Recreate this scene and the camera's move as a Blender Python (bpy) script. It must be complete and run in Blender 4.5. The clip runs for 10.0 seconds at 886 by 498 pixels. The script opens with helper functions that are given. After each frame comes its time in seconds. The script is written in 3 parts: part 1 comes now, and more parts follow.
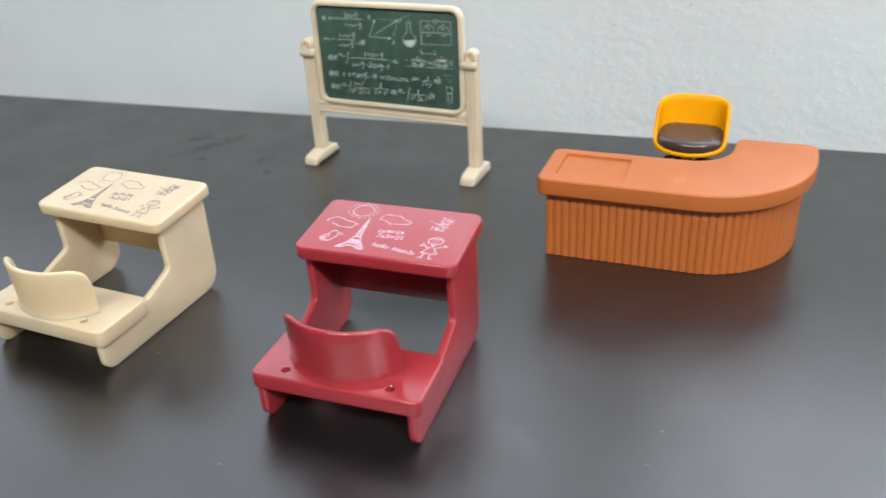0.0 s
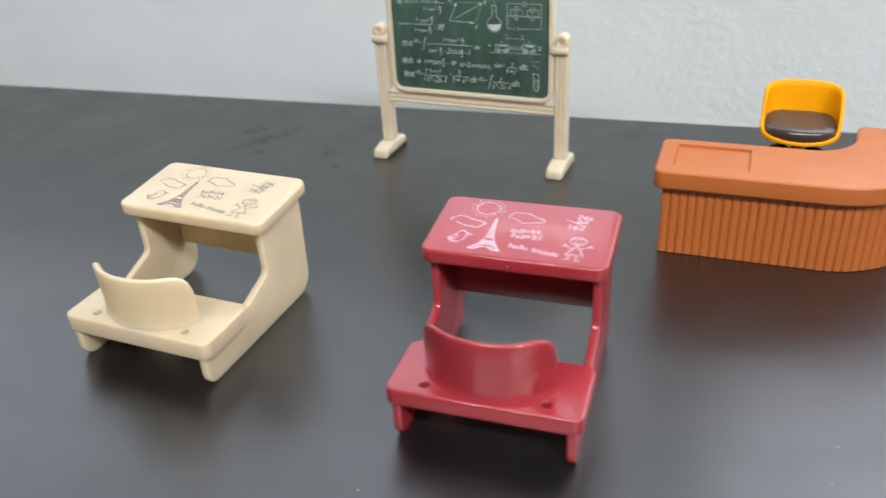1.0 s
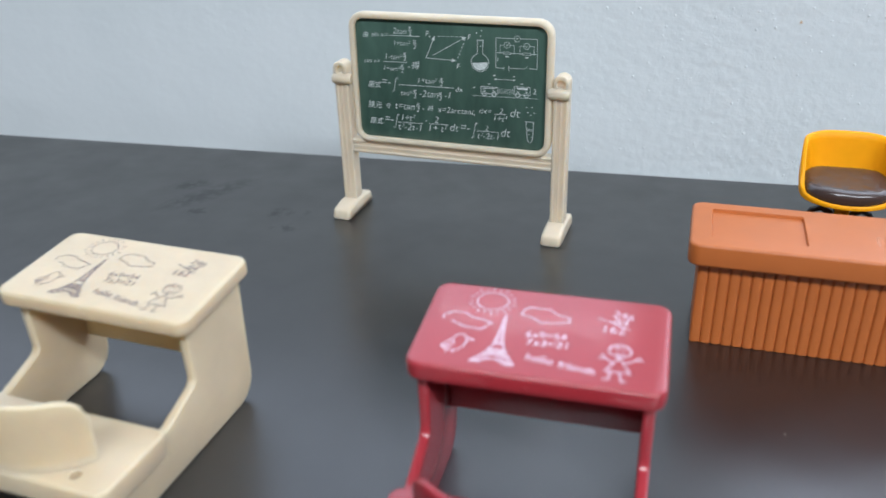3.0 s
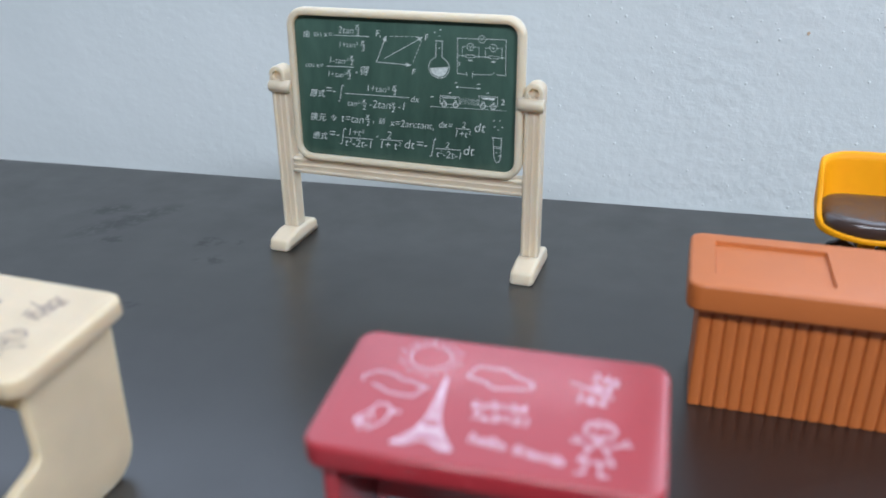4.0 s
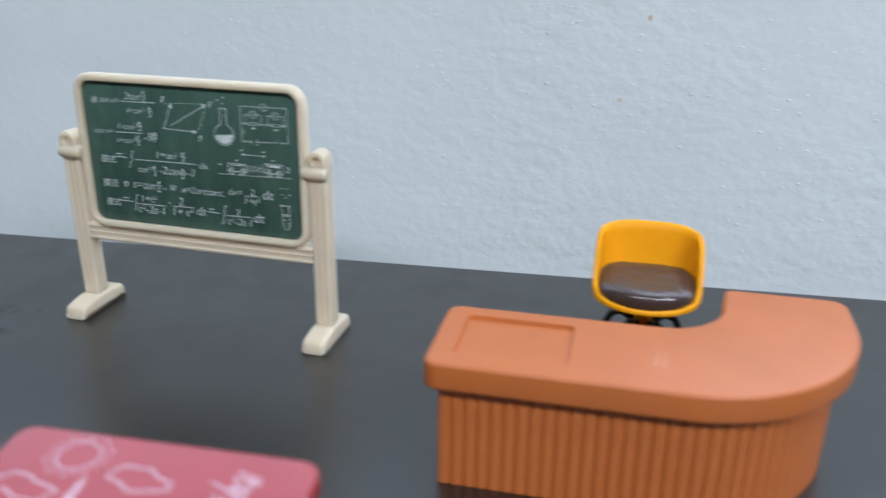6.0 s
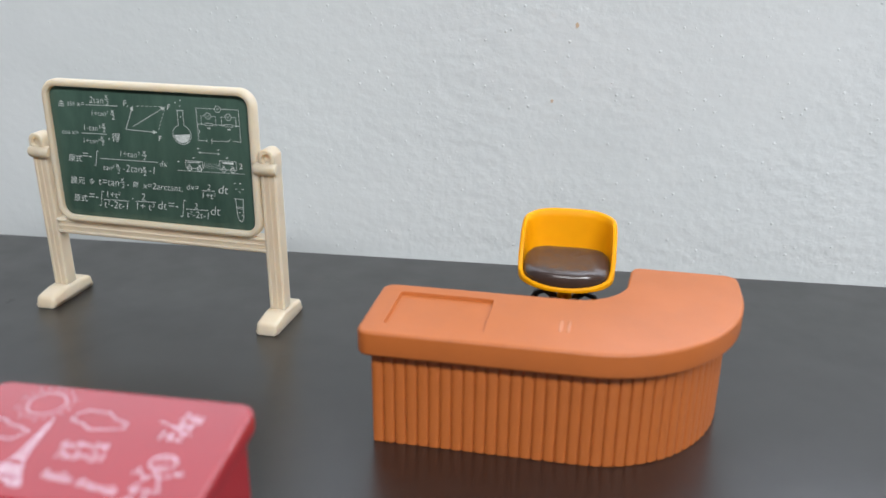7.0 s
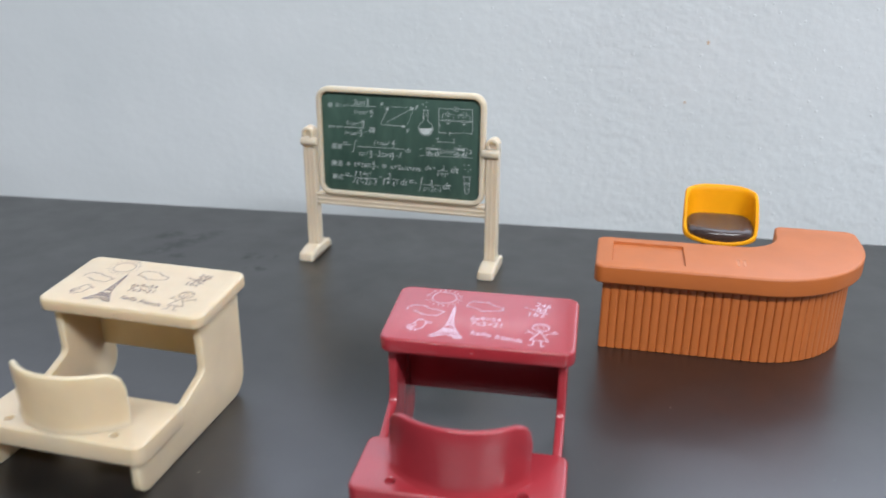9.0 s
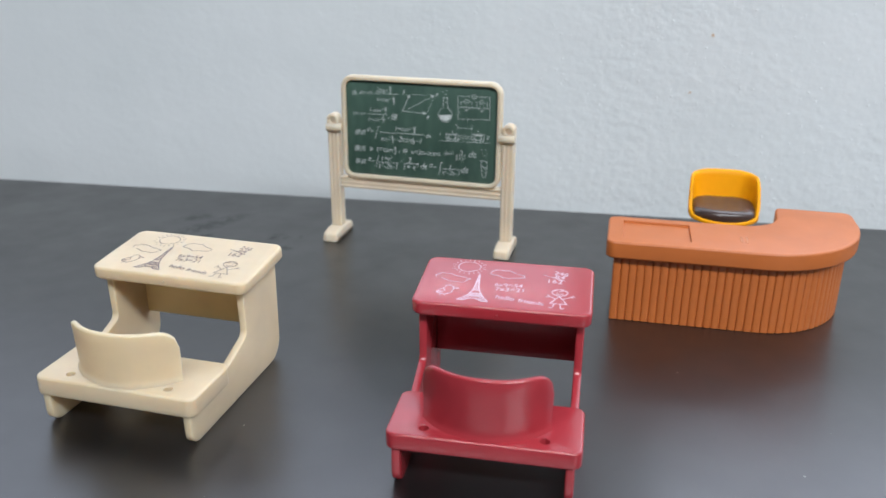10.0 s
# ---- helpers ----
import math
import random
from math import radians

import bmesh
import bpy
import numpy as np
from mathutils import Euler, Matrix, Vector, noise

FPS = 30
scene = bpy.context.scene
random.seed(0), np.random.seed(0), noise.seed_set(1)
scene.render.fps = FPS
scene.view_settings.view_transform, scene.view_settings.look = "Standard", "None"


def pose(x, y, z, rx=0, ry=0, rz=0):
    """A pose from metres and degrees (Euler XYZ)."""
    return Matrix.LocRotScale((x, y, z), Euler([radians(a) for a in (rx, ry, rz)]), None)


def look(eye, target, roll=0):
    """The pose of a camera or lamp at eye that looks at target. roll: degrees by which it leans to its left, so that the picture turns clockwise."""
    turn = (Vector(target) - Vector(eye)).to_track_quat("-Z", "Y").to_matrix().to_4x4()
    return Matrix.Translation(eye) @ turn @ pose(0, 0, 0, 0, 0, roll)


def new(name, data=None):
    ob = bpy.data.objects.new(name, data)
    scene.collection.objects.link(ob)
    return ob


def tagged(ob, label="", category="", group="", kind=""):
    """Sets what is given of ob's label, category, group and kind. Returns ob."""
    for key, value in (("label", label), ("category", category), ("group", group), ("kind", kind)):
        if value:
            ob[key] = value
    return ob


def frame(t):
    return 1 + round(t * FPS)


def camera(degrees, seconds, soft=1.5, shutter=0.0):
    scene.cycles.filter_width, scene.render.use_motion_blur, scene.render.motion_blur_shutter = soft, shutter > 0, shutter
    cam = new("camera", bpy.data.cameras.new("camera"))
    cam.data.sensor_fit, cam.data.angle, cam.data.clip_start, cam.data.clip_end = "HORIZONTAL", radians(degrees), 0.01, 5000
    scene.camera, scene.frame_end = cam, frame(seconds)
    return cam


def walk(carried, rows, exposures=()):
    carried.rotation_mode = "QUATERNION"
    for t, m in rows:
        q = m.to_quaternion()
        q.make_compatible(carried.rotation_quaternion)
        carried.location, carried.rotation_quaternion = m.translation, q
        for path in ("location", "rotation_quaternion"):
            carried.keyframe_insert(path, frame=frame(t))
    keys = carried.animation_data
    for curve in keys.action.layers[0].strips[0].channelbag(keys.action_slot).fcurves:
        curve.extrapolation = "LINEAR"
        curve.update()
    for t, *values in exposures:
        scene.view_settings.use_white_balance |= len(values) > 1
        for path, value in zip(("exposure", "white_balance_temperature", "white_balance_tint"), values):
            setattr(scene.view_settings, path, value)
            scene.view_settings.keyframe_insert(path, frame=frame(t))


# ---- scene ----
cam = camera(56.24, 10.0, shutter=0.6)
PATH = [
    (0, (0.1545, 0.1675, 0.2014), (0.0079, 0.5784, -0.0429), -3.47),
    (0.5, (0.1244, 0.1709, 0.1967), (-0.0185, 0.5814, -0.0505), -3.52),
    (1, (0.0944, 0.1747, 0.1951), (-0.0429, 0.5853, -0.0551), -3.53),
    (1.5, (0.0705, 0.1796, 0.1927), (-0.0617, 0.5925, -0.0563), -3.49),
    (2, (0.0601, 0.1963, 0.1865), (-0.0645, 0.6141, -0.0583), -3.02),
    (2.5, (0.0610, 0.2161, 0.1833), (-0.0567, 0.6400, -0.0544), -2.43),
    (3, (0.0617, 0.2442, 0.1727), (-0.0504, 0.6740, -0.0568), -1.83),
    (4.5, (0.0616, 0.3146, 0.1406), (-0.0407, 0.7610, -0.0601), -0.21),
    (5, (0.0651, 0.3219, 0.1435), (-0.0316, 0.7721, -0.0514), 0.16),
    (5.5, (0.0863, 0.3210, 0.1462), (-0.0025, 0.7754, -0.0424), 0.40),
    (6, (0.1184, 0.3166, 0.1526), (0.0405, 0.7745, -0.0325), 0.53),
    (6.2, (0.1290, 0.3124, 0.1509), (0.0547, 0.7710, -0.0338), 0.49),
    (7.3, (0.1380, 0.2762, 0.1594), (0.0745, 0.7382, -0.0208), 0.42),
    (7.5, (0.1338, 0.2667, 0.1611), (0.0694, 0.7287, -0.0190), 0.36),
    (8, (0.1139, 0.2389, 0.1668), (0.0470, 0.7003, -0.0141), 0.31),
    (8.5, (0.0834, 0.2036, 0.1731), (0.0115, 0.6637, -0.0089), 0.16),
    (9, (0.0677, 0.1693, 0.1798), (-0.0065, 0.6288, -0.0030), 0.16),
    (9.5, (0.0625, 0.1476, 0.1795), (-0.0123, 0.6067, -0.0038), 0.23),
    (10, (0.0626, 0.1413, 0.1795), (-0.0122, 0.6002, -0.0043), 0.34),
]
EXPOSURES = [(0.0, 0.0, 6500, 10), (2.0, 0.0, 6400, 10), (2.5, -0.05, 6150, 10), (3.0, -0.1, 5900, 10), (4.5, -0.2, 5750, 10), (6.2, -0.25, 5750, 10), (7.3, -0.11, 6550, 13), (8.0, -0.10, 6550, 13), (8.5, -0.1, 6300, 13), (9.2, -0.14, 6150, 13), (10.0, -0.13, 6150, 12)]
walk(cam, [(t, look(eye, target, roll)) for t, eye, target, roll in PATH], EXPOSURES)

# lens opening of a phone camera, focused on the middle of the table
cam.data.dof.use_dof = True
cam.data.dof.focus_distance = 0.35
cam.data.dof.aperture_fstop = 11.0

# ---- world and lights ----
world = bpy.data.worlds.new("world")
scene.world = world
world.use_nodes = True
world.node_tree.nodes["Background"].inputs["Color"].default_value = (0.75, 0.85, 1.0, 1)
world.node_tree.nodes["Background"].inputs["Strength"].default_value = 0.3


def area_lamp(name, eye, target, size_x, size_y, watts, colour):
    data = bpy.data.lights.new(name, "AREA")
    data.shape, data.size, data.size_y = "RECTANGLE", size_x, size_y
    data.energy, data.color = watts, colour
    ob = new(name, data)
    ob.matrix_world = look(eye, target)
    return ob


CEILING = 1.85
# unseen windows, added just above the view to brighten table and desktop reflections
ADDED_WINDOWS = [(-1.25, 0.08, 0.146, 1.30, 7.4), (0.13, 1.95, 0.146, 1.30, 18.5)]
for wx0, wx1, wz0, wz1, watts in ADDED_WINDOWS:
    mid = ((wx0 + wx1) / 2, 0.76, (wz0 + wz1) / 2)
    area_lamp("added_window_light", mid, (mid[0], 0.0, mid[2]), wx1 - wx0 - 0.03, wz1 - wz0 - 0.03, watts, (0.835, 0.90, 1.0))
LAMPS = [(-0.10, -1.05, 38.0), (1.45, -1.0, 70.0)]
for lx, ly, watts in LAMPS:
    area_lamp("ceiling_lamp_light", (lx, ly, CEILING - 0.07), (lx, ly, 0), 1.2, 0.3, watts, (0.96, 0.985, 1.0))


# ---- materials ----
def shader(name):
    mat = bpy.data.materials.new(name)
    mat.use_nodes = True
    nt = mat.node_tree
    return mat, nt, nt.nodes["Principled BSDF"]


def node(nt, kind, **sets):
    n = nt.nodes.new(kind)
    for key, value in sets.items():
        n.inputs[key].default_value = value
    return n


def coords(nt, scale=(1, 1, 1)):
    tc = nt.nodes.new("ShaderNodeTexCoord")
    mp = node(nt, "ShaderNodeMapping", Scale=scale)
    nt.links.new(tc.outputs["Object"], mp.inputs["Vector"])
    return mp.outputs["Vector"]


def noise_of(nt, vec, scale, detail=4.0, rough=0.55):
    n = node(nt, "ShaderNodeTexNoise", Scale=scale, Detail=detail, Roughness=rough)
    nt.links.new(vec, n.inputs["Vector"])
    return n.outputs["Fac"]


def ramp(nt, fac, stops):
    r = nt.nodes.new("ShaderNodeValToRGB")
    els = r.color_ramp.elements
    while len(els) < len(stops):
        els.new(0.5)
    for el, (pos, col) in zip(els, stops):
        el.position, el.color = pos, (*col, 1)
    nt.links.new(fac, r.inputs["Fac"])
    return r.outputs["Color"]


def span(nt, fac, lo, hi, a=0.0, b=1.0):
    m = node(nt, "ShaderNodeMapRange", **{"From Min": lo, "From Max": hi, "To Min": a, "To Max": b})
    nt.links.new(fac, m.inputs["Value"])
    return m.outputs["Result"]


def bump(nt, bsdf, height, strength, distance, under=None):
    b = node(nt, "ShaderNodeBump", Strength=strength, Distance=distance)
    nt.links.new(height, b.inputs["Height"])
    if under:
        nt.links.new(under, b.inputs["Normal"])
    nt.links.new(b.outputs["Normal"], bsdf.inputs["Normal"])
    return b.outputs["Normal"]


def maths(nt, op, a, b):
    m = nt.nodes.new("ShaderNodeMath")
    m.operation = op
    for n, v in enumerate((a, b)):
        if isinstance(v, (int, float)):
            m.inputs[n].default_value = v
        else:
            nt.links.new(v, m.inputs[n])
    return m.outputs[0]


def plastic(name, colour, rough, grain=0.05, sss=0.0, coat=0.0, ior=1.55):
    """Moulded plastic: a slight mottle of colour, uneven gloss and a fine orange-peel relief."""
    mat, nt, p = shader(name)
    vec = coords(nt)
    c = Vector(colour)
    nt.links.new(ramp(nt, noise_of(nt, vec, 60), [(0.3, c * 0.94), (0.7, c * 1.04)]), p.inputs["Base Color"])
    nt.links.new(span(nt, noise_of(nt, vec, 70, 3), 0.3, 0.7, rough * 0.94, rough * 1.06), p.inputs["Roughness"])
    first = bump(nt, p, noise_of(nt, vec, 900, 2), grain, 0.0004)
    bump(nt, p, noise_of(nt, vec, 120, 2), grain, 0.0012, first)
    if sss:
        p.inputs["Subsurface Weight"].default_value = sss
        p.inputs["Subsurface Radius"].default_value = (0.0075, 0.0062, 0.0048)
        p.inputs["Subsurface Scale"].default_value = 1.0
    p.inputs["IOR"].default_value = ior
    p.inputs["Coat Weight"].default_value = coat
    p.inputs["Coat Roughness"].default_value = 0.12
    return mat


CREAM = plastic("cream_plastic", (0.655, 0.528, 0.350), 0.42, 0.03, 0.7, ior=1.6)
IVORY = plastic("ivory_plastic", (0.72, 0.605, 0.445), 0.42, 0.03, 0.6, ior=1.6)
RED = plastic("crimson_plastic", (0.372, 0.033, 0.042), 0.20, 0.004, 0.0, ior=1.7)
TERRACOTTA = plastic("terracotta_plastic", (0.50, 0.135, 0.024), 0.46, 0.03, ior=1.6)
TERRACOTTA_PALE = plastic("pale_terracotta", (0.56, 0.20, 0.085), 0.22, 0.05, ior=1.55)
YELLOW = plastic("amber_plastic", (0.95, 0.385, 0.0008), 0.45, 0.03, 0.1, ior=1.25)
BLACK = plastic("black_plastic", (0.012, 0.012, 0.013), 0.3, 0.03)
CUSHION = plastic("brown_leatherette", (0.060, 0.040, 0.034), 0.22, 0.28, ior=1.7)
INK_WHITE = plastic("white_print", (0.74, 0.55, 0.63), 0.35, 0.03)
INK_DARK = plastic("grey_print", (0.21, 0.165, 0.16), 0.45, 0.03)
METAL_LEG = plastic("table_leg_paint", (0.03, 0.03, 0.032), 0.4, 0.05)


def make_chalk():
    mat, nt, p = shader("white_chalk_print")
    vec = coords(nt)
    nt.links.new(ramp(nt, noise_of(nt, vec, 1800, 3), [(0.35, (0.40, 0.46, 0.43)), (0.62, (0.78, 0.82, 0.79))]), p.inputs["Base Color"])
    p.inputs["Roughness"].default_value = 0.5
    return mat


def make_green():
    mat, nt, p = shader("green_chalkboard_film")
    vec = coords(nt)
    # paler upright streaks in the colour stand for soft reflections on the film
    painted_sheen = noise_of(nt, coords(nt, (2.4, 1.0, 0.7)), 40, 5, 0.65)
    nt.links.new(ramp(nt, painted_sheen, [(0.32, (0.036, 0.076, 0.056)), (0.74, (0.074, 0.134, 0.102))]), p.inputs["Base Color"])
    nt.links.new(span(nt, noise_of(nt, vec, 90), 0.3, 0.7, 0.30, 0.46), p.inputs["Roughness"])
    bump(nt, p, noise_of(nt, vec, 700, 3), 0.06, 0.0003)
    return mat


def make_plaster():
    """White emulsion on trowelled plaster: shallow waves, a grainy coat and scattered pits."""
    mat, nt, p = shader("white_plaster")
    vec = coords(nt)
    tone = ramp(nt, noise_of(nt, vec, 9, 5), [(0.3, (0.725, 0.768, 0.766)), (0.7, (0.785, 0.822, 0.818))])
    nt.links.new(tone, p.inputs["Base Color"])
    p.inputs["Roughness"].default_value = 0.62
    vor = node(nt, "ShaderNodeTexVoronoi", Scale=215.0)
    nt.links.new(vec, vor.inputs["Vector"])
    dots = span(nt, vor.outputs["Distance"], 0.17, 0.06)
    chosen = span(nt, noise_of(nt, vec, 130, 2), 0.505, 0.545)
    sep = nt.nodes.new("ShaderNodeSeparateXYZ")
    nt.links.new(vec, sep.inputs["Vector"])
    rough_end = span(nt, sep.outputs["X"], -0.14, 0.20, 0.25, 1.0)
    pimples = maths(nt, "MULTIPLY", maths(nt, "MULTIPLY", dots, chosen), rough_end)
    a = bump(nt, p, noise_of(nt, coords(nt, (1, 1, 1.15)), 38, 4, 0.55), 0.20, 0.004)
    patch = maths(nt, "MULTIPLY", span(nt, noise_of(nt, vec, 8, 3), 0.36, 0.62, 0.3, 1.0), rough_end)
    b = bump(nt, p, maths(nt, "MULTIPLY", noise_of(nt, coords(nt, (1, 1, 1.2)), 150, 3, 0.5), patch), 0.6, 0.0016, a)
    c = bump(nt, p, maths(nt, "MULTIPLY", noise_of(nt, vec, 300, 3, 0.6), patch), 0.5, 0.0005, b)
    bump(nt, p, pimples, 0.7, 0.00045, c)
    return mat


def make_table():
    """Matt black laminate, greyed by handling, with dried wipe marks near its back edge."""
    mat, nt, p = shader("black_laminate")
    vec = coords(nt)
    tc = nt.nodes.new("ShaderNodeTexCoord")
    dull = noise_of(nt, vec, 14, 6, 0.62)
    col = ramp(nt, dull, [(0.3, (0.005, 0.005, 0.0052)), (0.72, (0.010, 0.0098, 0.0098))])
    mask = None
    for sx, sy, turn, lx, ly, lo in (
        (-0.161, 0.606, 55, 0.030, 0.0085, 0.40), (-0.176, 0.616, 30, 0.012, 0.007, 0.42), (-0.156, 0.585, 20, 0.008, 0.005, 0.46),
        (-0.113, 0.591, 35, 0.008, 0.006, 0.47), (-0.103, 0.575, 10, 0.008, 0.005, 0.46), (-0.1016, 0.592, 60, 0.005, 0.004, 0.46), (-0.115, 0.533, 20, 0.006, 0.004, 0.48),
    ):
        mp = nt.nodes.new("ShaderNodeMapping")
        mp.vector_type = "TEXTURE"
        mp.inputs["Location"].default_value = (sx, sy, 0)
        mp.inputs["Rotation"].default_value = (0, 0, radians(turn))
        mp.inputs["Scale"].default_value = (lx, ly, 1)
        nt.links.new(tc.outputs["Object"], mp.inputs["Vector"])
        ln = nt.nodes.new("ShaderNodeVectorMath")
        ln.operation = "LENGTH"
        nt.links.new(mp.outputs["Vector"], ln.inputs[0])
        blob = span(nt, ln.outputs["Value"], 1.15, 0.35)
        blob = maths(nt, "MULTIPLY", blob, span(nt, noise_of(nt, vec, 170, 4, 0.6), lo, lo + 0.14))
        mask = blob if mask is None else maths(nt, "MAXIMUM", mask, blob)
    mix = nt.nodes.new("ShaderNodeMix")
    mix.data_type = "RGBA"
    nt.links.new(maths(nt, "MULTIPLY", mask, 0.9), mix.inputs["Factor"])
    nt.links.new(col, mix.inputs["A"])
    mix.inputs["B"].default_value = (0.004, 0.004, 0.005, 1)
    nt.links.new(mix.outputs["Result"], p.inputs["Base Color"])
    p.inputs["IOR"].default_value = 1.9
    cloud = maths(nt, "ADD", maths(nt, "MULTIPLY", noise_of(nt, vec, 16, 6, 0.62), 0.65), maths(nt, "MULTIPLY", noise_of(nt, vec, 55, 2, 0.5), 0.35))
    rough = span(nt, cloud, 0.35, 0.65, 0.28, 0.39)
    nt.links.new(maths(nt, "ADD", rough, maths(nt, "MULTIPLY", mask, 0.2)), p.inputs["Roughness"])
    bump(nt, p, noise_of(nt, vec, 1300, 3), 0.02, 0.0002)
    return mat


def simple(name, colour, rough, scale=12):
    mat, nt, p = shader(name)
    c = Vector(colour)
    nt.links.new(ramp(nt, noise_of(nt, coords(nt), scale, 5), [(0.3, c * 0.92), (0.7, c * 1.05)]), p.inputs["Base Color"])
    p.inputs["Roughness"].default_value = rough
    return mat


CHALK, GREEN, PLASTER, TABLE = make_chalk(), make_green(), make_plaster(), make_table()
# kept dark so the unseen walls and ceiling bounce little light
ROOM = simple("dark_room_paint", (0.12, 0.117, 0.114), 0.7, 4)
WHITE_PAINT = simple("white_gloss_paint", (0.75, 0.75, 0.74), 0.4, 20)
FLOOR = simple("grey_floor_tile", (0.30, 0.29, 0.28), 0.4, 6)
DUST = simple("pale_dust", (0.45, 0.43, 0.40), 0.8, 900)
RUST = simple("rust_spot", (0.67, 0.51, 0.35), 0.8, 500)
GLASS, glass_nt, glass_p = shader("added_window_glass")
glass_p.inputs["Transmission Weight"].default_value = 1.0
glass_p.inputs["Roughness"].default_value = 0.02
LAMP_GLASS, lamp_nt, lamp_p = shader("lamp_diffuser")
lamp_p.inputs["Base Color"].default_value = (0.85, 0.85, 0.85, 1)
lamp_p.inputs["Emission Color"].default_value = (1.0, 0.97, 0.93, 1)
lamp_p.inputs["Emission Strength"].default_value = 3.0


# ---- shape helpers ----
def finish(bm, name, material, angle=35):
    bmesh.ops.recalc_face_normals(bm, faces=bm.faces)
    me = bpy.data.meshes.new(name)
    bm.to_mesh(me)
    bm.free()
    me.polygons.foreach_set("use_smooth", [True] * len(me.polygons))
    me.set_sharp_from_angle(angle=radians(angle))
    me.materials.append(material)
    return me


def part(name, bm, material, parent, label="", angle=35):
    ob = new(name, finish(bm, name, material, angle))
    ob.parent = parent
    if label:
        tagged(ob, label)
    return ob


def thing(name, m, label, category, group="", kind=""):
    ob = new(name)
    ob.empty_display_size = 0.01
    ob.matrix_world = m
    return tagged(ob, label, category, group, kind)


def box(bm, x0, x1, y0, y1, z0, z1):
    v = [bm.verts.new((x, y, z)) for z in (z0, z1) for x, y in ((x0, y0), (x1, y0), (x1, y1), (x0, y1))]
    for q in ((3, 2, 1, 0), (4, 5, 6, 7), (0, 1, 5, 4), (1, 2, 6, 5), (2, 3, 7, 6), (3, 0, 4, 7)):
        bm.faces.new([v[i] for i in q])


def rounded(corners, radii, n=6):
    """A closed outline with its corners rounded; corners run counter-clockwise."""
    out = []
    k = len(corners)
    for i, c in enumerate(corners):
        c = Vector(c)
        a, b, r = Vector(corners[i - 1]), Vector(corners[(i + 1) % k]), radii[i] if isinstance(radii, (list, tuple)) else radii
        if r <= 0:
            out.append(tuple(c))
            continue
        u, w = (a - c).normalized(), (b - c).normalized()
        half = u.angle(w) / 2
        d = r / math.tan(half)
        mid = c + (u + w).normalized() * (r / math.sin(half))
        s, e = c + u * d - mid, c + w * d - mid
        turn = s.angle_signed(e)
        for j in range(n + 1):
            q = s.copy()
            q.rotate(Matrix.Rotation(-turn * j / n, 2))
            out.append(tuple(mid + q))
    return out


def inset(loop, d):
    """The outline moved inwards by d (counter-clockwise outlines)."""
    out, k = [], len(loop)
    for i in range(k):
        p, a, b = Vector(loop[i]), Vector(loop[i - 1]), Vector(loop[(i + 1) % k])
        e, f = (p - a).normalized(), (b - p).normalized()
        n = Vector((-e.y - f.y, e.x + f.x))
        if n.length < 1e-9:
            n = Vector((-e.y, e.x))
        n.normalize()
        cosine = max(0.3, n.dot(Vector((-e.y, e.x))))
        out.append(tuple(p + n * (d / cosine)))
    return out


def circle(x, y, r, n=20):
    return [(x + r * math.cos(2 * math.pi * i / n), y + r * math.sin(2 * math.pi * i / n)) for i in range(n)]


def ring(bm, loop, z):
    return [bm.verts.new((x, y, z)) for x, y in loop]


def bridge(bm, a, b):
    k = len(a)
    for i in range(k):
        bm.faces.new((a[i], a[(i + 1) % k], b[(i + 1) % k], b[i]))


def loop_edges(bm, vs):
    return [bm.edges.get((vs[i - 1], vs[i])) or bm.edges.new((vs[i - 1], vs[i])) for i in range(len(vs))]


def slab(bm, loop, z0, z1, bevel, holes=(), recesses=(), seg=3):
    """A plate with softened edges, through holes and shallow recesses (outline, depth)."""
    rows = []
    for k in range(seg + 1):
        a = math.pi / 2 * k / seg
        rows.append((bevel * (1 - math.sin(a)), z0 + bevel * (1 - math.cos(a))))
    rows += [(d, z0 + z1 - z) for d, z in reversed(rows)]
    rings = [ring(bm, inset(loop, d) if d > 1e-7 else loop, z) for d, z in rows]
    for a, b in zip(rings, rings[1:]):
        bridge(bm, a, b)
    low, high = loop_edges(bm, rings[0]), loop_edges(bm, rings[-1])
    for h in holes:
        wide = inset(h, -0.00012)
        a, a2, b2, b = ring(bm, wide, z0), ring(bm, h, z0 + 0.00012), ring(bm, h, z1 - 0.00012), ring(bm, wide, z1)
        for p, q in ((a, a2), (a2, b2), (b2, b)):
            bridge(bm, p, q)
        low += loop_edges(bm, a)
        high += loop_edges(bm, b)
    for h, depth in recesses:
        b, c, d = ring(bm, h, z1), ring(bm, inset(h, depth * 0.12), z1 - depth * 0.3), ring(bm, inset(h, depth * 0.25), z1 - depth)
        bridge(bm, b, c)
        bridge(bm, c, d)
        bm.faces.new(d)
        high += loop_edges(bm, b)
    bmesh.ops.triangle_fill(bm, edges=low, use_beauty=True)
    bmesh.ops.triangle_fill(bm, edges=high, use_beauty=True)
    return bm


def turned(bm, m):
    bmesh.ops.transform(bm, matrix=m, verts=bm.verts)
    return bm


def lathe(bm, profile, n=24, m=None):
    """A turned body from (radius, height) pairs, closed at both ends."""
    m = m or Matrix()
    rings = []
    for r, z in profile:
        rings.append([bm.verts.new(m @ Vector((r * math.cos(2 * math.pi * i / n), r * math.sin(2 * math.pi * i / n), z))) for i in range(n)])
    for a, b in zip(rings, rings[1:]):
        bridge(bm, a, b)
    bm.faces.new(rings[0][::-1])
    bm.faces.new(rings[-1])
    return bm


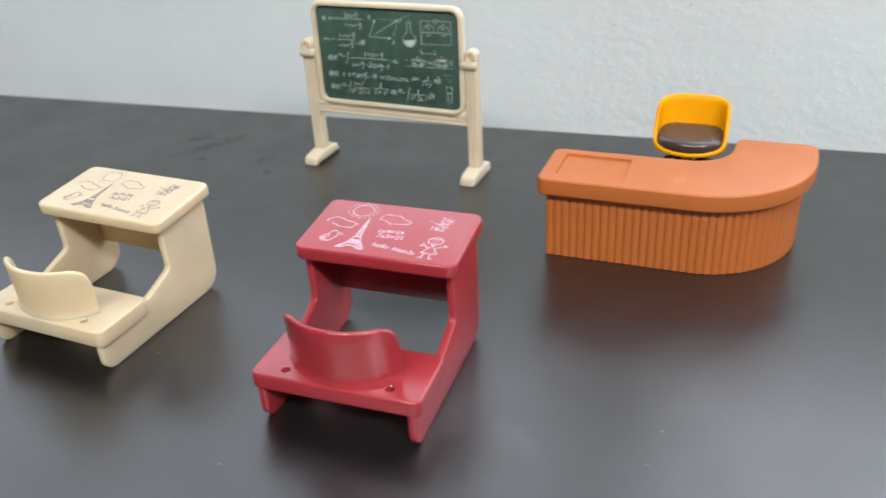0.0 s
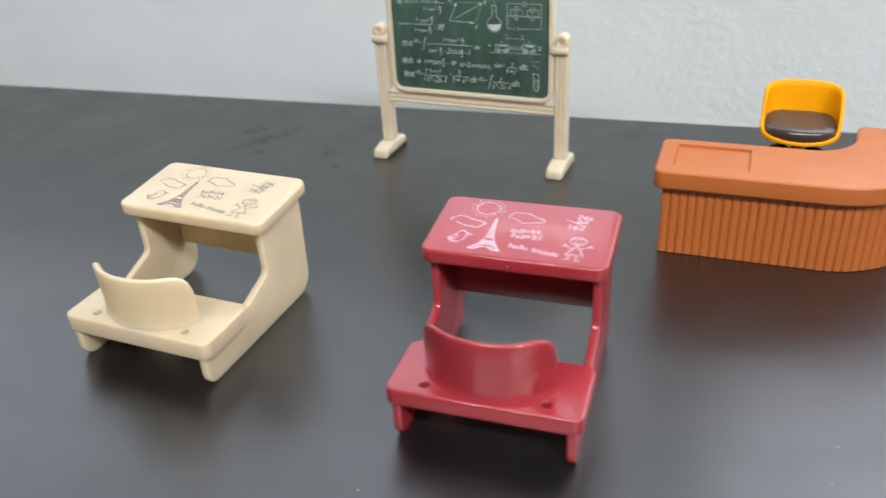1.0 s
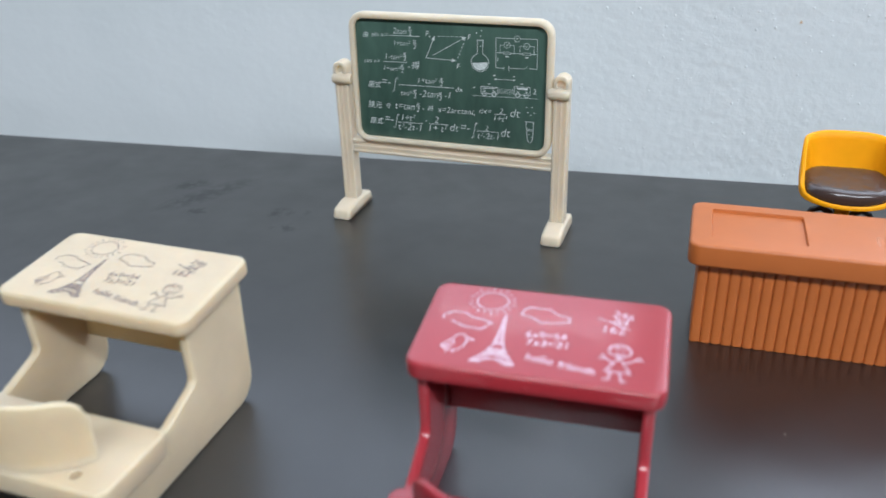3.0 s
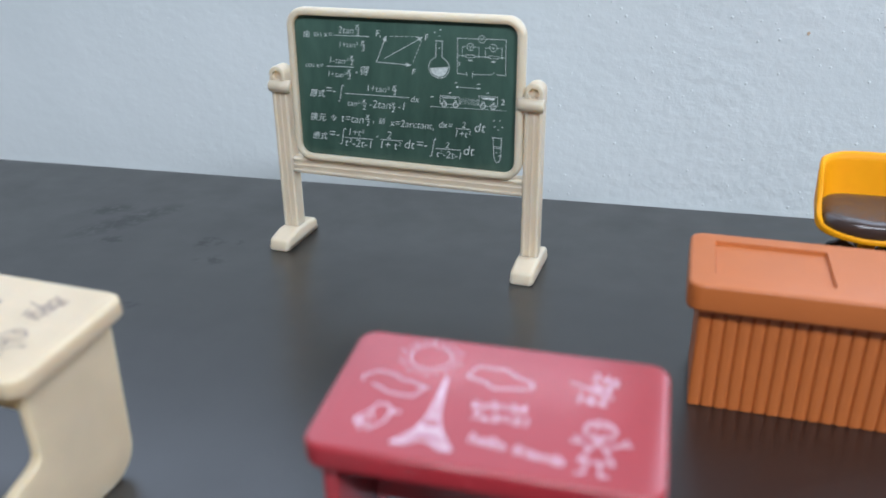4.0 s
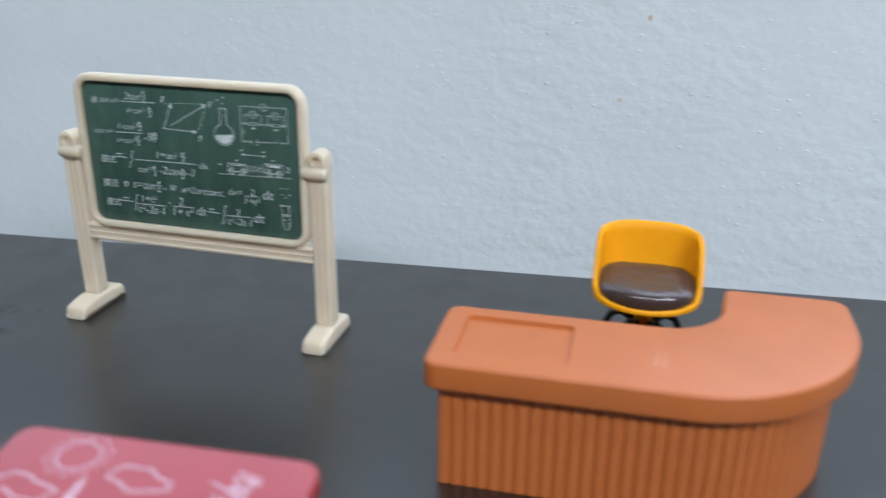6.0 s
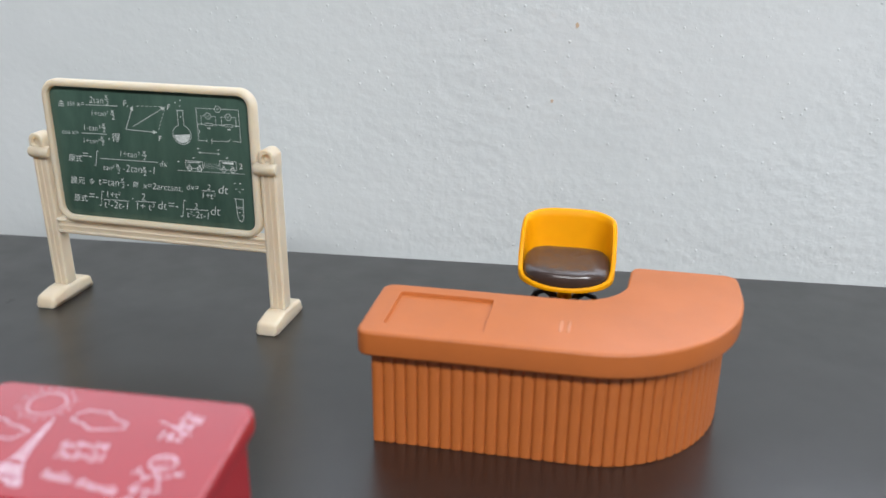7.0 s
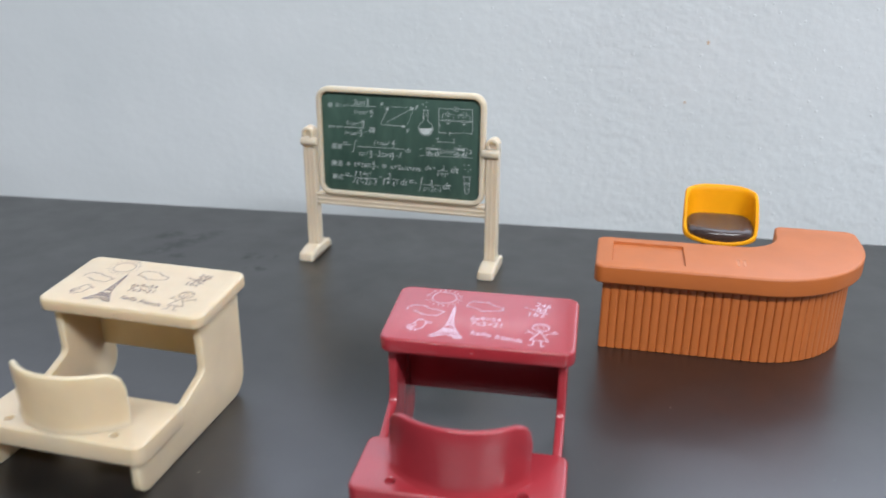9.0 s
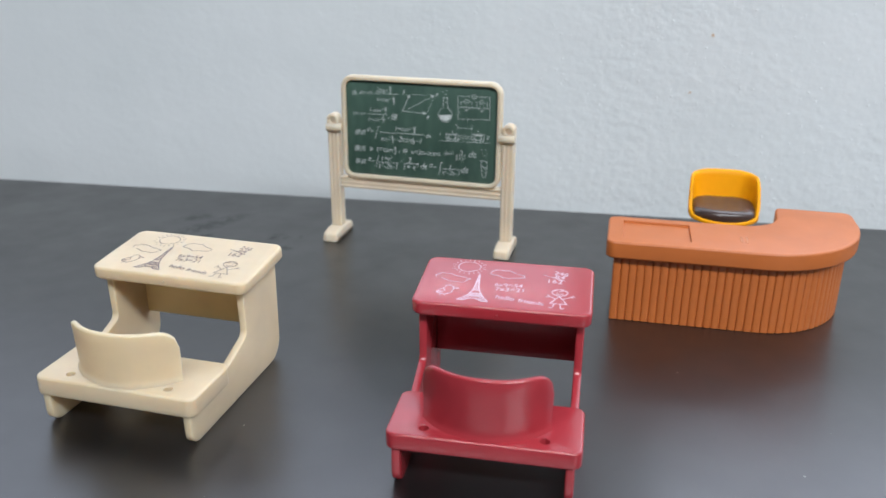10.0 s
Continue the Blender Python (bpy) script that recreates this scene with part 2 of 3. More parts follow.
def tube(bm, pts, r, n=10):
    """A round bar along points; r may be one radius or one a point."""
    pts = [Vector(p) for p in pts]
    rings = []
    for i, p in enumerate(pts):
        d = (pts[min(i + 1, len(pts) - 1)] - pts[max(i - 1, 0)]).normalized()
        q = d.to_track_quat("Z", "Y")
        rad = r[i] if isinstance(r, (list, tuple)) else r
        rings.append([bm.verts.new(p + q @ Vector((rad * math.cos(2 * math.pi * j / n), rad * math.sin(2 * math.pi * j / n), 0))) for j in range(n)])
    for a, b in zip(rings, rings[1:]):
        bridge(bm, a, b)
    bm.faces.new(rings[0][::-1])
    bm.faces.new(rings[-1])
    return bm


def stroke(bm, pts, w, closed=False, z=0.0):
    """A flat drawn line of width w along points in the x-y plane, with mitred joints."""
    k = len(pts)
    pts = [Vector(p) for p in pts]
    left, right = [], []
    for i, p in enumerate(pts):
        a = pts[i - 1] if i or closed else p - (pts[1] - p)
        b = pts[(i + 1) % k] if i < k - 1 or closed else p + (p - pts[i - 1])
        e, f = (p - a).normalized(), (b - p).normalized()
        n = Vector((-e.y - f.y, e.x + f.x))
        if n.length < 1e-6:
            n = Vector((-e.y, e.x))
        n.normalize()
        n *= w / 2 / max(0.5, n.dot(Vector((-e.y, e.x))))
        left.append(bm.verts.new((*(p + n), z)))
        right.append(bm.verts.new((*(p - n), z)))
    for i in range(k if closed else k - 1):
        j = (i + 1) % k
        bm.faces.new((right[i], right[j], left[j], left[i]))
    return bm


def letters(bm, text, x, y, width, slant=0.12, weight=0.0):
    """Writes text from (x, y) so wide, flat in the x-y plane."""
    cu = bpy.data.curves.new("letters", "FONT")
    cu.body, cu.shear, cu.offset, cu.resolution_u = text, slant, weight, 3
    ob = new("letters", cu)
    me = bpy.data.meshes.new_from_object(ob.evaluated_get(bpy.context.evaluated_depsgraph_get()))
    xs = [v.co.x for v in me.vertices]
    if xs:
        s = width / max(1e-6, max(xs) - min(xs))
        me.transform(Matrix.Translation((x - min(xs) * s, y, 0)) @ Matrix.Scale(s, 4))
        bm.from_mesh(me)
    bpy.data.meshes.remove(me)
    bpy.data.objects.remove(ob)
    bpy.data.curves.remove(cu)
    return bm


def structure(name, bm, material, label, category="structure"):
    return tagged(new(name, finish(bm, name, material, 20)), label, category, kind="structure")


# ---- the room round the table ----
WALL_Y, EDGE_Y, FLOOR_Z = 0.7015, 0.6723, -0.74
bm = bmesh.new()
gap = -2.6
for wx0, wx1, wz0, wz1, watts in ADDED_WINDOWS:
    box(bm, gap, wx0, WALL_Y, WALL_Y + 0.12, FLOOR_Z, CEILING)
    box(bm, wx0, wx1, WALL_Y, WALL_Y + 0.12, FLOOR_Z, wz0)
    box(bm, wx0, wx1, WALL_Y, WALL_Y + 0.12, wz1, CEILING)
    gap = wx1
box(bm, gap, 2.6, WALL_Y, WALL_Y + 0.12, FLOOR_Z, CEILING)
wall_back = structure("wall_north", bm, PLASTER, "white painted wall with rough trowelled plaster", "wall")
for name, b in (("wall_south", (-2.6, 2.6, -3.12, -3.0, FLOOR_Z, CEILING)), ("wall_west", (-2.72, -2.6, -3.12, WALL_Y + 0.12, FLOOR_Z, CEILING)), ("wall_east", (2.6, 2.72, -3.12, WALL_Y + 0.12, FLOOR_Z, CEILING))):
    bm = bmesh.new()
    box(bm, *b)
    structure(name, bm, ROOM, "unseen wall closing the room, dark to cut bounced light", "wall")
bm = bmesh.new()
box(bm, -2.72, 2.72, -3.12, WALL_Y + 0.12, FLOOR_Z - 0.1, FLOOR_Z)
structure("floor", bm, FLOOR, "plain grey floor under the table", "floor")
bm = bmesh.new()
box(bm, -2.72, 2.72, -3.12, WALL_Y + 0.12, CEILING, CEILING + 0.1)
structure("ceiling", bm, ROOM, "unseen ceiling closing the room, dark to cut bounced light", "ceiling")
# frames round the added lights; neither window is ever in view
for n, (wx0, wx1, wz0, wz1, watts) in enumerate(ADDED_WINDOWS):
    window = thing(f"added_window_{n + 1}", pose(0, WALL_Y + 0.07, 0), "unseen white-framed window, added to brighten the table's reflections", "window", kind="structure")
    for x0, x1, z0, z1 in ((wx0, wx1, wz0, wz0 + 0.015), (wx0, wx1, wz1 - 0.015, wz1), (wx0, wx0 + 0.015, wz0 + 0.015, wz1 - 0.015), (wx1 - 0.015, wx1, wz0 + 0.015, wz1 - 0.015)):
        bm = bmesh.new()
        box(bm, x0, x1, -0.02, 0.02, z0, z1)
        part("added_window_frame", bm, WHITE_PAINT, window)
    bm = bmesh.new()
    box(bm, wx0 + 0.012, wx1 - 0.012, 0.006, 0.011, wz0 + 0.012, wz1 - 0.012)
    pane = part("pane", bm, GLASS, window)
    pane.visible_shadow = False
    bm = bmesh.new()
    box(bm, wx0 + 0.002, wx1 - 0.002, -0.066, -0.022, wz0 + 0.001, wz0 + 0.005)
    part("added_window_sill", bm, WHITE_PAINT, window)
for lx, ly, watts in LAMPS:
    lamp = thing("ceiling_lamp", pose(lx, ly, CEILING - 0.06), "long white fluorescent ceiling lamp", "lamp", "ceiling lamps")
    bm = bmesh.new()
    slab(bm, rounded([(-0.63, -0.17), (0.63, -0.17), (0.63, 0.17), (-0.63, 0.17)], 0.02), 0.012, 0.06, 0.006)
    part("housing", bm, WHITE_PAINT, lamp)
    bm = bmesh.new()
    slab(bm, rounded([(-0.6, -0.15), (0.6, -0.15), (0.6, 0.15), (-0.6, 0.15)], 0.02), 0.0, 0.012, 0.003)
    part("diffuser", bm, LAMP_GLASS, lamp)

# ---- the table ----
table = thing("table", pose(0, 0, 0), "large matt black laminate table set before the wall", "table")
bm = bmesh.new()
slab(bm, rounded([(-0.8, -0.35), (0.8, -0.35), (0.8, EDGE_Y), (-0.8, EDGE_Y)], 0.004), -0.025, 0.0, 0.0012)
part("tabletop", bm, TABLE, table)
for x in (-0.74, 0.74):
    for y in (-0.29, 0.6):
        bm = bmesh.new()
        slab(bm, rounded([(x - 0.025, y - 0.025), (x + 0.025, y - 0.025), (x + 0.025, y + 0.025), (x - 0.025, y + 0.025)], 0.005), FLOOR_Z, -0.025, 0.002)
        part("leg", bm, METAL_LEG, table)


# ---- pupils' desks ----
TOP_X, TOP_Y, TOP_Z = 0.0329, 0.0186, 0.0509
SEAT_Z = 0.0210
# the desktop slopes towards its seat
SLOPE = Matrix.Translation((0, 0, TOP_Z)) @ Matrix.Rotation(radians(4.6), 4, "X")


def panel_outline():
    """The side of the desk, y against z: an upright under the top that runs forward into a low runner."""
    pts = [(-0.0590, 0.0), (0.0150, 0.0), (0.0160, 0.0472), (-0.0138, 0.0448), (-0.0133, 0.0240), (-0.0285, 0.0185), (-0.0590, 0.0165)]
    return rounded(pts, [0.0056, 0.0095, 0, 0, 0.0035, 0.004, 0.0008], 8)


def backrest(bm):
    """A curved rest, bowed away from the desk, with round shoulders and a shallow dip between them."""
    cy, r, thick, half = -0.0318, 0.0265, 0.0021, radians(55)
    cols, n = [], 44
    for i in range(n + 1):
        a = -half + 2 * half * i / n
        s = abs(a) / half
        top = 0.0435 - 0.0007 * s
        over = max(0.0, (s - 0.68) / 0.32)
        top -= 0.0075 * (1 - math.sqrt(max(0.0, 1 - over**2.0)))
        col = []
        low = SEAT_Z - 0.001
        section = [(-0.0010, low), (-0.0008, SEAT_Z + 0.0002), (-0.0003, SEAT_Z + 0.0009), (0, SEAT_Z + 0.0022), (0, SEAT_Z + 0.004)] + [(0, SEAT_Z + 0.004 + (top - thick / 2 - SEAT_Z - 0.004) * k / 4) for k in range(1, 5)]
        section += [(thick / 2 - thick / 2 * math.cos(b), top - thick / 2 + thick / 2 * math.sin(b)) for b in (math.pi * k / 6 for k in range(1, 6))]
        section += [(thick, top - thick / 2 - (top - thick / 2 - SEAT_Z - 0.004) * k / 4) for k in range(0, 5)] + [(thick, SEAT_Z + 0.0022), (thick + 0.0003, SEAT_Z + 0.0009), (thick + 0.0008, SEAT_Z + 0.0002), (thick + 0.0010, low)]
        for d, z in section:
            rr = r - d + (z - SEAT_Z) * 0.04
            col.append(bm.verts.new((rr * math.sin(a), cy - rr * math.cos(a), z)))
        cols.append(col)
    for a, b in zip(cols, cols[1:]):
        bridge(bm, a, b)
    for c in (cols[0], cols[-1]):
        k = len(c)
        for j in range(k // 2 - (k % 2 == 0)):
            quad = (c[j], c[j + 1], c[k - 2 - j], c[k - 1 - j])
            bm.faces.new(quad if c[j + 1] is not c[k - 2 - j] else (quad[0], quad[1], quad[3]))
    return bm


def wavy(cx, cy, rx, ry, lobes, depth, n=40, start=0.0, end=2 * math.pi, phase=0.0):
    """A cloud-like outline."""
    out = []
    for i in range(n + (0 if end - start > 6.2 else 1)):
        a = start + (end - start) * i / n
        k = 1 + depth * math.cos(lobes * a + phase)
        out.append((cx + rx * k * math.cos(a), cy + ry * k * math.sin(a)))
    return out


MM = 0.001


def desk_print(desk_top, ink, w):
    """The children's drawings printed on a desk top, in millimetres from its middle."""

    def drawing(name, bm, label=""):
        part(name, turned(bm, SLOPE @ Matrix.Translation((0, 0, 0.00008)) @ Matrix.Scale(MM, 4)), ink, desk_top, label)

    bm = bmesh.new()
    stroke(bm, wavy(-15.5, 11.7, 4.4, 4.0, 3, 0.02), w, True)
    for i in range(20):
        a = 2 * math.pi * i / 20 + 0.1
        far = 1.58 if i % 2 else 1.46
        stroke(bm, [(-15.5 + 5.5 * math.cos(a), 11.7 + 5.0 * math.sin(a)), (-15.5 + 4.4 * far * math.cos(a), 11.7 + 4.1 * far * math.sin(a))], w * 0.85)
    drawing("sun_drawing", bm)

    bm = bmesh.new()
    stroke(bm, [(-27.0, 1.6), (-27.3, 3.2), (-24.8, 5.1), (-21.2, 4.8), (-19.6, 3.5), (-16.4, 2.9), (-13.7, 1.8), (-14.8, 0.5), (-15.9, -1.3), (-18.4, -1.2), (-21.3, -0.9), (-22.9, 0.1), (-24.8, 1.0)], w * 1.1)
    drawing("cloud_drawing", bm)
    bm = bmesh.new()
    stroke(bm, [(-6.6, 7.0), (-6.1, 9.4), (-4.5, 10.8), (-1.1, 10.5), (0.6, 10.8), (2.4, 9.3), (3.9, 8.4), (6.4, 7.8), (6.6, 5.9), (4.7, 5.3), (-0.9, 4.3), (-3.1, 6.0)], w * 1.1, True)
    drawing("cloud_drawing", bm)

    bm = bmesh.new()
    stroke(bm, [(-24.7, -9.3), (-22.6, -7.1), (-21.8, -4.9), (-20.4, -4.3), (-18.9, -5.4), (-18.7, -7.5), (-19.2, -9.7), (-20.8, -11.2), (-22.8, -11.4), (-24.4, -10.6)], w * 1.1, True)
    stroke(bm, [(-18.8, -5.6), (-16.8, -6.2), (-18.7, -7.3)], w)
    stroke(bm, [(-22.4, -7.2), (-21.6, -8.6), (-22.6, -9.6), (-24.2, -9.7)], w)
    stroke(bm, wavy(-23.4, -10.0, 0.7, 0.6, 2, 0.1, 12), w, True, z=0.01)
    stroke(bm, [(-22.8, -11.4), (-23.2, -12.4)], w)
    stroke(bm, [(-21.2, -11.3), (-21.3, -12.3)], w)
    drawing("bird_drawing", bm)

    bm = bmesh.new()
    levels = (5.3, 0.5, -3.5, -6.8, -9.0, -11.2, -14.2)
    left = list(zip((-10.8, -11.0, -11.2, -11.5, -12.2, -13.2, -16.1), levels))
    right = list(zip((-10.4, -10.0, -9.6, -9.0, -8.2, -7.1, -5.0), levels))
    arch = [(-13.8, -14.5), (-12.8, -13.5), (-10.6, -12.7), (-8.5, -13.5), (-7.5, -14.5)]
    stroke(bm, left, w * 1.2)
    stroke(bm, right, w * 1.2)
    stroke(bm, [(-10.6, 5.3), (-10.6, 6.4)], w)
    for n, ((a, b), (c, d)) in enumerate(zip(zip(left, left[1:]), zip(right, right[1:]))):
        if n == 3:
            continue
        sides = [(a, b, c, d)] if n < 5 else [(a, b, arch[2], arch[0]), (arch[2], arch[4], c, d)]
        for a1, b1, c1, d1 in sides:
            for k in range(3):
                f, g = k / 3, (k + 1) / 3
                stroke(bm, [Vector(a1).lerp(b1, f), Vector(c1).lerp(d1, g)], w * 0.8, z=0.01)
                stroke(bm, [Vector(c1).lerp(d1, f), Vector(a1).lerp(b1, g)], w * 0.8, z=0.02)
    for k, e in ((1, 0.2), (3, 0.4), (4, 0.5), (5, 0.5)):
        stroke(bm, [(left[k][0] - e, levels[k]), (right[k][0] + e, levels[k])], w * 1.5, z=0.03)
    stroke(bm, arch, w * 1.2, z=0.03)
    stroke(bm, [(-16.4, -14.5), (-13.8, -14.6)], w * 1.4, z=0.04)
    stroke(bm, [(-7.5, -14.6), (-4.8, -14.5)], w * 1.4, z=0.04)
    drawing("tower_drawing", bm)

    def writing(bm, text, x, y, width, turn, bold):
        one = letters(bmesh.new(), text, 0, 0, width, 0.0, bold)
        turned(one, Matrix.Translation((x, y, 0)) @ Matrix.Rotation(radians(turn), 4, "Z"))
        me = bpy.data.meshes.new("word")
        one.to_mesh(me)
        one.free()
        bm.from_mesh(me)
        bpy.data.meshes.remove(me)
        return bm

    drawing("sum", writing(bmesh.new(), "6x9=54", -3.9, -2.2, 10.6, 2.0, 0.004))
    drawing("sum", writing(bmesh.new(), "7x3=21", -3.3, -5.5, 10.6, 1.0, 0.004))
    bm = writing(bmesh.new(), "hello", -2.5, -11.4, 7.0, -8.0, 0.008)
    drawing("greeting", writing(bm, "friends", 5.8, -12.7, 9.4, -8.0, 0.008))
    bm = bmesh.new()
    writing(bm, "246", 17.4, 10.8, 5.6, -12.0, 0.0)
    writing(bm, "-84", 16.8, 7.4, 5.0, -4.0, 0.0)
    writing(bm, "162", 15.8, 3.6, 5.4, -2.0, 0.0)
    stroke(bm, [(13.7, 9.5), (22.4, 5.8)], w, z=0.01)
    drawing("sum", bm)

    bm = bmesh.new()
    stroke(bm, wavy(20.6, -3.5, 2.8, 2.5, 2, 0.02), w * 1.1, True)
    stroke(bm, [(20.6, -6.3), (17.5, -11.8), (23.6, -11.9)], w * 1.1, True)
    for line in ([(19.3, -8.7), (17.5, -7.0), (15.5, -7.3)], [(17.0, -6.8), (16.3, -5.5)], [(22.1, -8.2), (24.6, -6.6), (25.8, -5.3)], [(24.8, -6.7), (26.5, -6.5)], [(18.9, -12.1), (18.6, -14.8), (17.1, -15.0)], [(21.2, -12.1), (21.5, -15.2), (22.9, -14.9)]):
        stroke(bm, line, w * 1.1, z=0.01)
    for line in ([(19.6, -3.1), (19.7, -3.6)], [(21.6, -3.1), (21.7, -3.6)], [(19.3, -4.4), (20.0, -5.0), (21.0, -5.0), (21.9, -4.3)], [(18.2, -2.7), (19.4, -1.9), (20.4, -2.6), (21.4, -1.9), (22.9, -2.6)]):
        stroke(bm, line, w * 0.9, z=0.02)
    drawing("figure_drawing", bm)


def school_desk(m, material, ink, w, label, half_width=TOP_X, seat_low=0.0146):
    desk = thing("school_desk", m, label, "desk", "pupils' desks")
    bm = bmesh.new()
    slab(bm, rounded([(-half_width, -TOP_Y), (half_width, -TOP_Y), (half_width, TOP_Y + 0.0006), (-half_width, TOP_Y + 0.0006)], 0.0042, 8), -0.0056, 0.0, 0.0012, seg=4)
    top = part("desktop", turned(bm, SLOPE), material, desk)
    bm = bmesh.new()
    lathe(bm, [(0.0005, -0.0002), (0.0005, 0.0002), (0.0003, 0.0004)], 10, SLOPE @ Matrix.Translation((-0.001, -TOP_Y, -0.0031)) @ Matrix.Rotation(radians(90), 4, "X"))
    part("moulding_nub", bm, material, top)
    desk_print(top, ink, w)
    profile = panel_outline()
    for x in (-0.0306, 0.0276):
        bm = slab(bmesh.new(), profile, 0, 0.0030, 0.0006)
        turned(bm, Matrix(((0, 0, 1, x), (1, 0, 0, 0), (0, 1, 0, 0), (0, 0, 0, 1))))
        part("side_panel", bm, material, desk)
    bm = slab(bmesh.new(), [(-0.0276, 0.0), (0.0276, 0.0), (0.0276, 0.0278), (-0.0276, 0.0278)], 0, 0.0022, 0.0004)
    part("back_panel", turned(bm, Matrix(((1, 0, 0, 0), (0, 0, 1, 0.0070), (0, 1, 0, 0.0176), (0, 0, 0, 1)))), material, desk)
    holes = [circle(-0.0202, -0.0546, 0.0017, 16), circle(0.0202, -0.0546, 0.0017, 16)]
    bm = slab(bmesh.new(), rounded([(-0.0328, -0.0600), (0.0328, -0.0600), (0.0328, -0.0316), (-0.0328, -0.0316)], 0.0036, 8), seat_low, SEAT_Z, 0.0010, holes, seg=4)
    part("seat", bm, material, desk)
    part("backrest", backrest(bmesh.new()), material, desk, angle=50)
    return desk


school_desk(pose(0.0399, 0.4278, 0, 0, 0, -1.2) @ Matrix.Diagonal((1.0, 1.0, 1.025, 1)), RED, INK_WHITE, 0.33, "crimson plastic toy school desk with joined seat and white drawings")
school_desk(pose(-0.0935, 0.4402, 0, 0, 0, -5.4) @ Matrix.Diagonal((1.018, 1.0, 0.97, 1)), CREAM, INK_DARK, 0.30, "cream plastic toy school desk with joined seat and grey drawings", TOP_X + 0.0010, 0.0130)

# ---- teacher's desk ----
teacher = thing("teacher_desk", pose(0.0814, 0.5125, 0, 0, 0, -3.0), "terracotta plastic toy reception desk with curved end and ribbed front", "desk")


def curved_outline(d):
    """The curved desk seen from above, its front and outer end drawn in by d."""
    cx, cy, ax, ay = 0.069, 0.049, 0.0500 - d * 1.15, 0.0525 - d
    pts = [(-0.0014 + d * 0.85, cy - ay), (cx, cy - ay)]
    n = 28
    pts += [(cx + ax * math.sin(math.pi / 2 * i / n), cy - ay * math.cos(math.pi / 2 * i / n)) for i in range(1, n + 1)]
    return pts


outer = curved_outline(0.0)
arc = [(0.0622 + 0.0190 * math.cos(a), 0.0530 - 0.0190 * math.sin(a)) for a in (math.pi / 2 * i / 14 for i in range(15))]
corners = outer + [(0.1193, 0.0657), (0.0827, 0.0663)] + arc + [(-0.0014, 0.0340)]
radii = [0.0042] + [0] * (len(outer) - 1) + [0.005, 0.0035] + [0] * len(arc) + [0.0042]
bm = slab(bmesh.new(), rounded(corners, radii, 7), 0.0331, 0.0416, 0.0012, recesses=[(rounded([(0.0058, 0.0036), (0.0374, 0.0036), (0.0374, 0.0278), (0.0058, 0.0282)], 0.0010, 4), 0.0012)], seg=4)
worktop = part("worktop", bm, TERRACOTTA, teacher)
# two thin paler strips side by side on the worktop
for k in range(2):
    bm = bmesh.new()
    x = 0.0594 + 0.0025 * k
    slab(bm, rounded([(x, 0.0085), (x + 0.0013, 0.0085), (x + 0.0016, 0.0165), (x + 0.0003, 0.0165)], 0.0004, 3), 0.0413, 0.04168, 0.00006, seg=2)
    part("pale_mark", bm, TERRACOTTA_PALE, worktop, "pale strip on the worktop")
face = curved_outline(0.0046)
face = [(face[0][0], 0.0290)] + face + [(face[-1][0], 0.0560)]
back_face = inset(face + [(0.06, 0.06)], 0.003)[: len(face)]
bm = bmesh.new()
rows = [ring(bm, lp, z) for lp, z in ((face, 0.0), (face, 0.0332))] + [ring(bm, lp, z) for lp, z in ((back_face, 0.0332), (back_face, 0.0))]
for a, b in zip(rows, rows[1:] + rows[:1]):
    for i in range(len(face) - 1):
        bm.faces.new((a[i], a[i + 1], b[i + 1], b[i]))
for i in (0, -1):
    bm.faces.new([r[i] for r in rows])
skirt = part("skirt", bm, TERRACOTTA, teacher)
# half-round ribs side by side along the skirt
line = [Vector(p) for p in face[1:]]
lengths = [0.0]
for a, b in zip(line, line[1:]):
    lengths.append(lengths[-1] + (b - a).length)
PITCH = 0.00366
bm = bmesh.new()
sec = [(PITCH * 0.48 * math.copysign(abs(math.cos(a)) ** 0.75, math.cos(a)), -0.0008 * math.sin(a) ** 0.7) for a in (math.pi * i / 8 for i in range(9))]
rib_rows = [ring(bm, [(x, y) for x, y in sec], z) for z in (0.0002, 0.0331)]
for i in range(8):
    bm.faces.new((rib_rows[0][i], rib_rows[0][i + 1], rib_rows[1][i + 1], rib_rows[1][i]))
bm.faces.new(rib_rows[0])
bm.faces.new(rib_rows[1])
rib_mesh = finish(bm, "rib", TERRACOTTA, 50)
s = PITCH / 2
while s < lengths[-1]:
    k = max(i for i in range(len(lengths)) if lengths[i] <= s)
    k = min(k, len(line) - 2)
    p = line[k].lerp(line[k + 1], (s - lengths[k]) / (lengths[k + 1] - lengths[k]))
    d = (line[min(k + 2, len(line) - 1)] - line[max(k - 1, 0)]).normalized() if k > 0 else (line[1] - line[0]).normalized()
    rib = new("rib", rib_mesh)
    rib.parent = skirt
    rib.matrix_local = Matrix.Translation((p.x, p.y, 0)) @ Matrix.Rotation(math.atan2(d.y, d.x), 4, "Z")
    s += PITCH

# ---- blackboard ----
board = thing("blackboard", pose(-0.0259, 0.5988, 0, 0, 0, -5.7), "green toy blackboard of formulas on a cream plastic stand", "blackboard")
POST_X = 0.0521


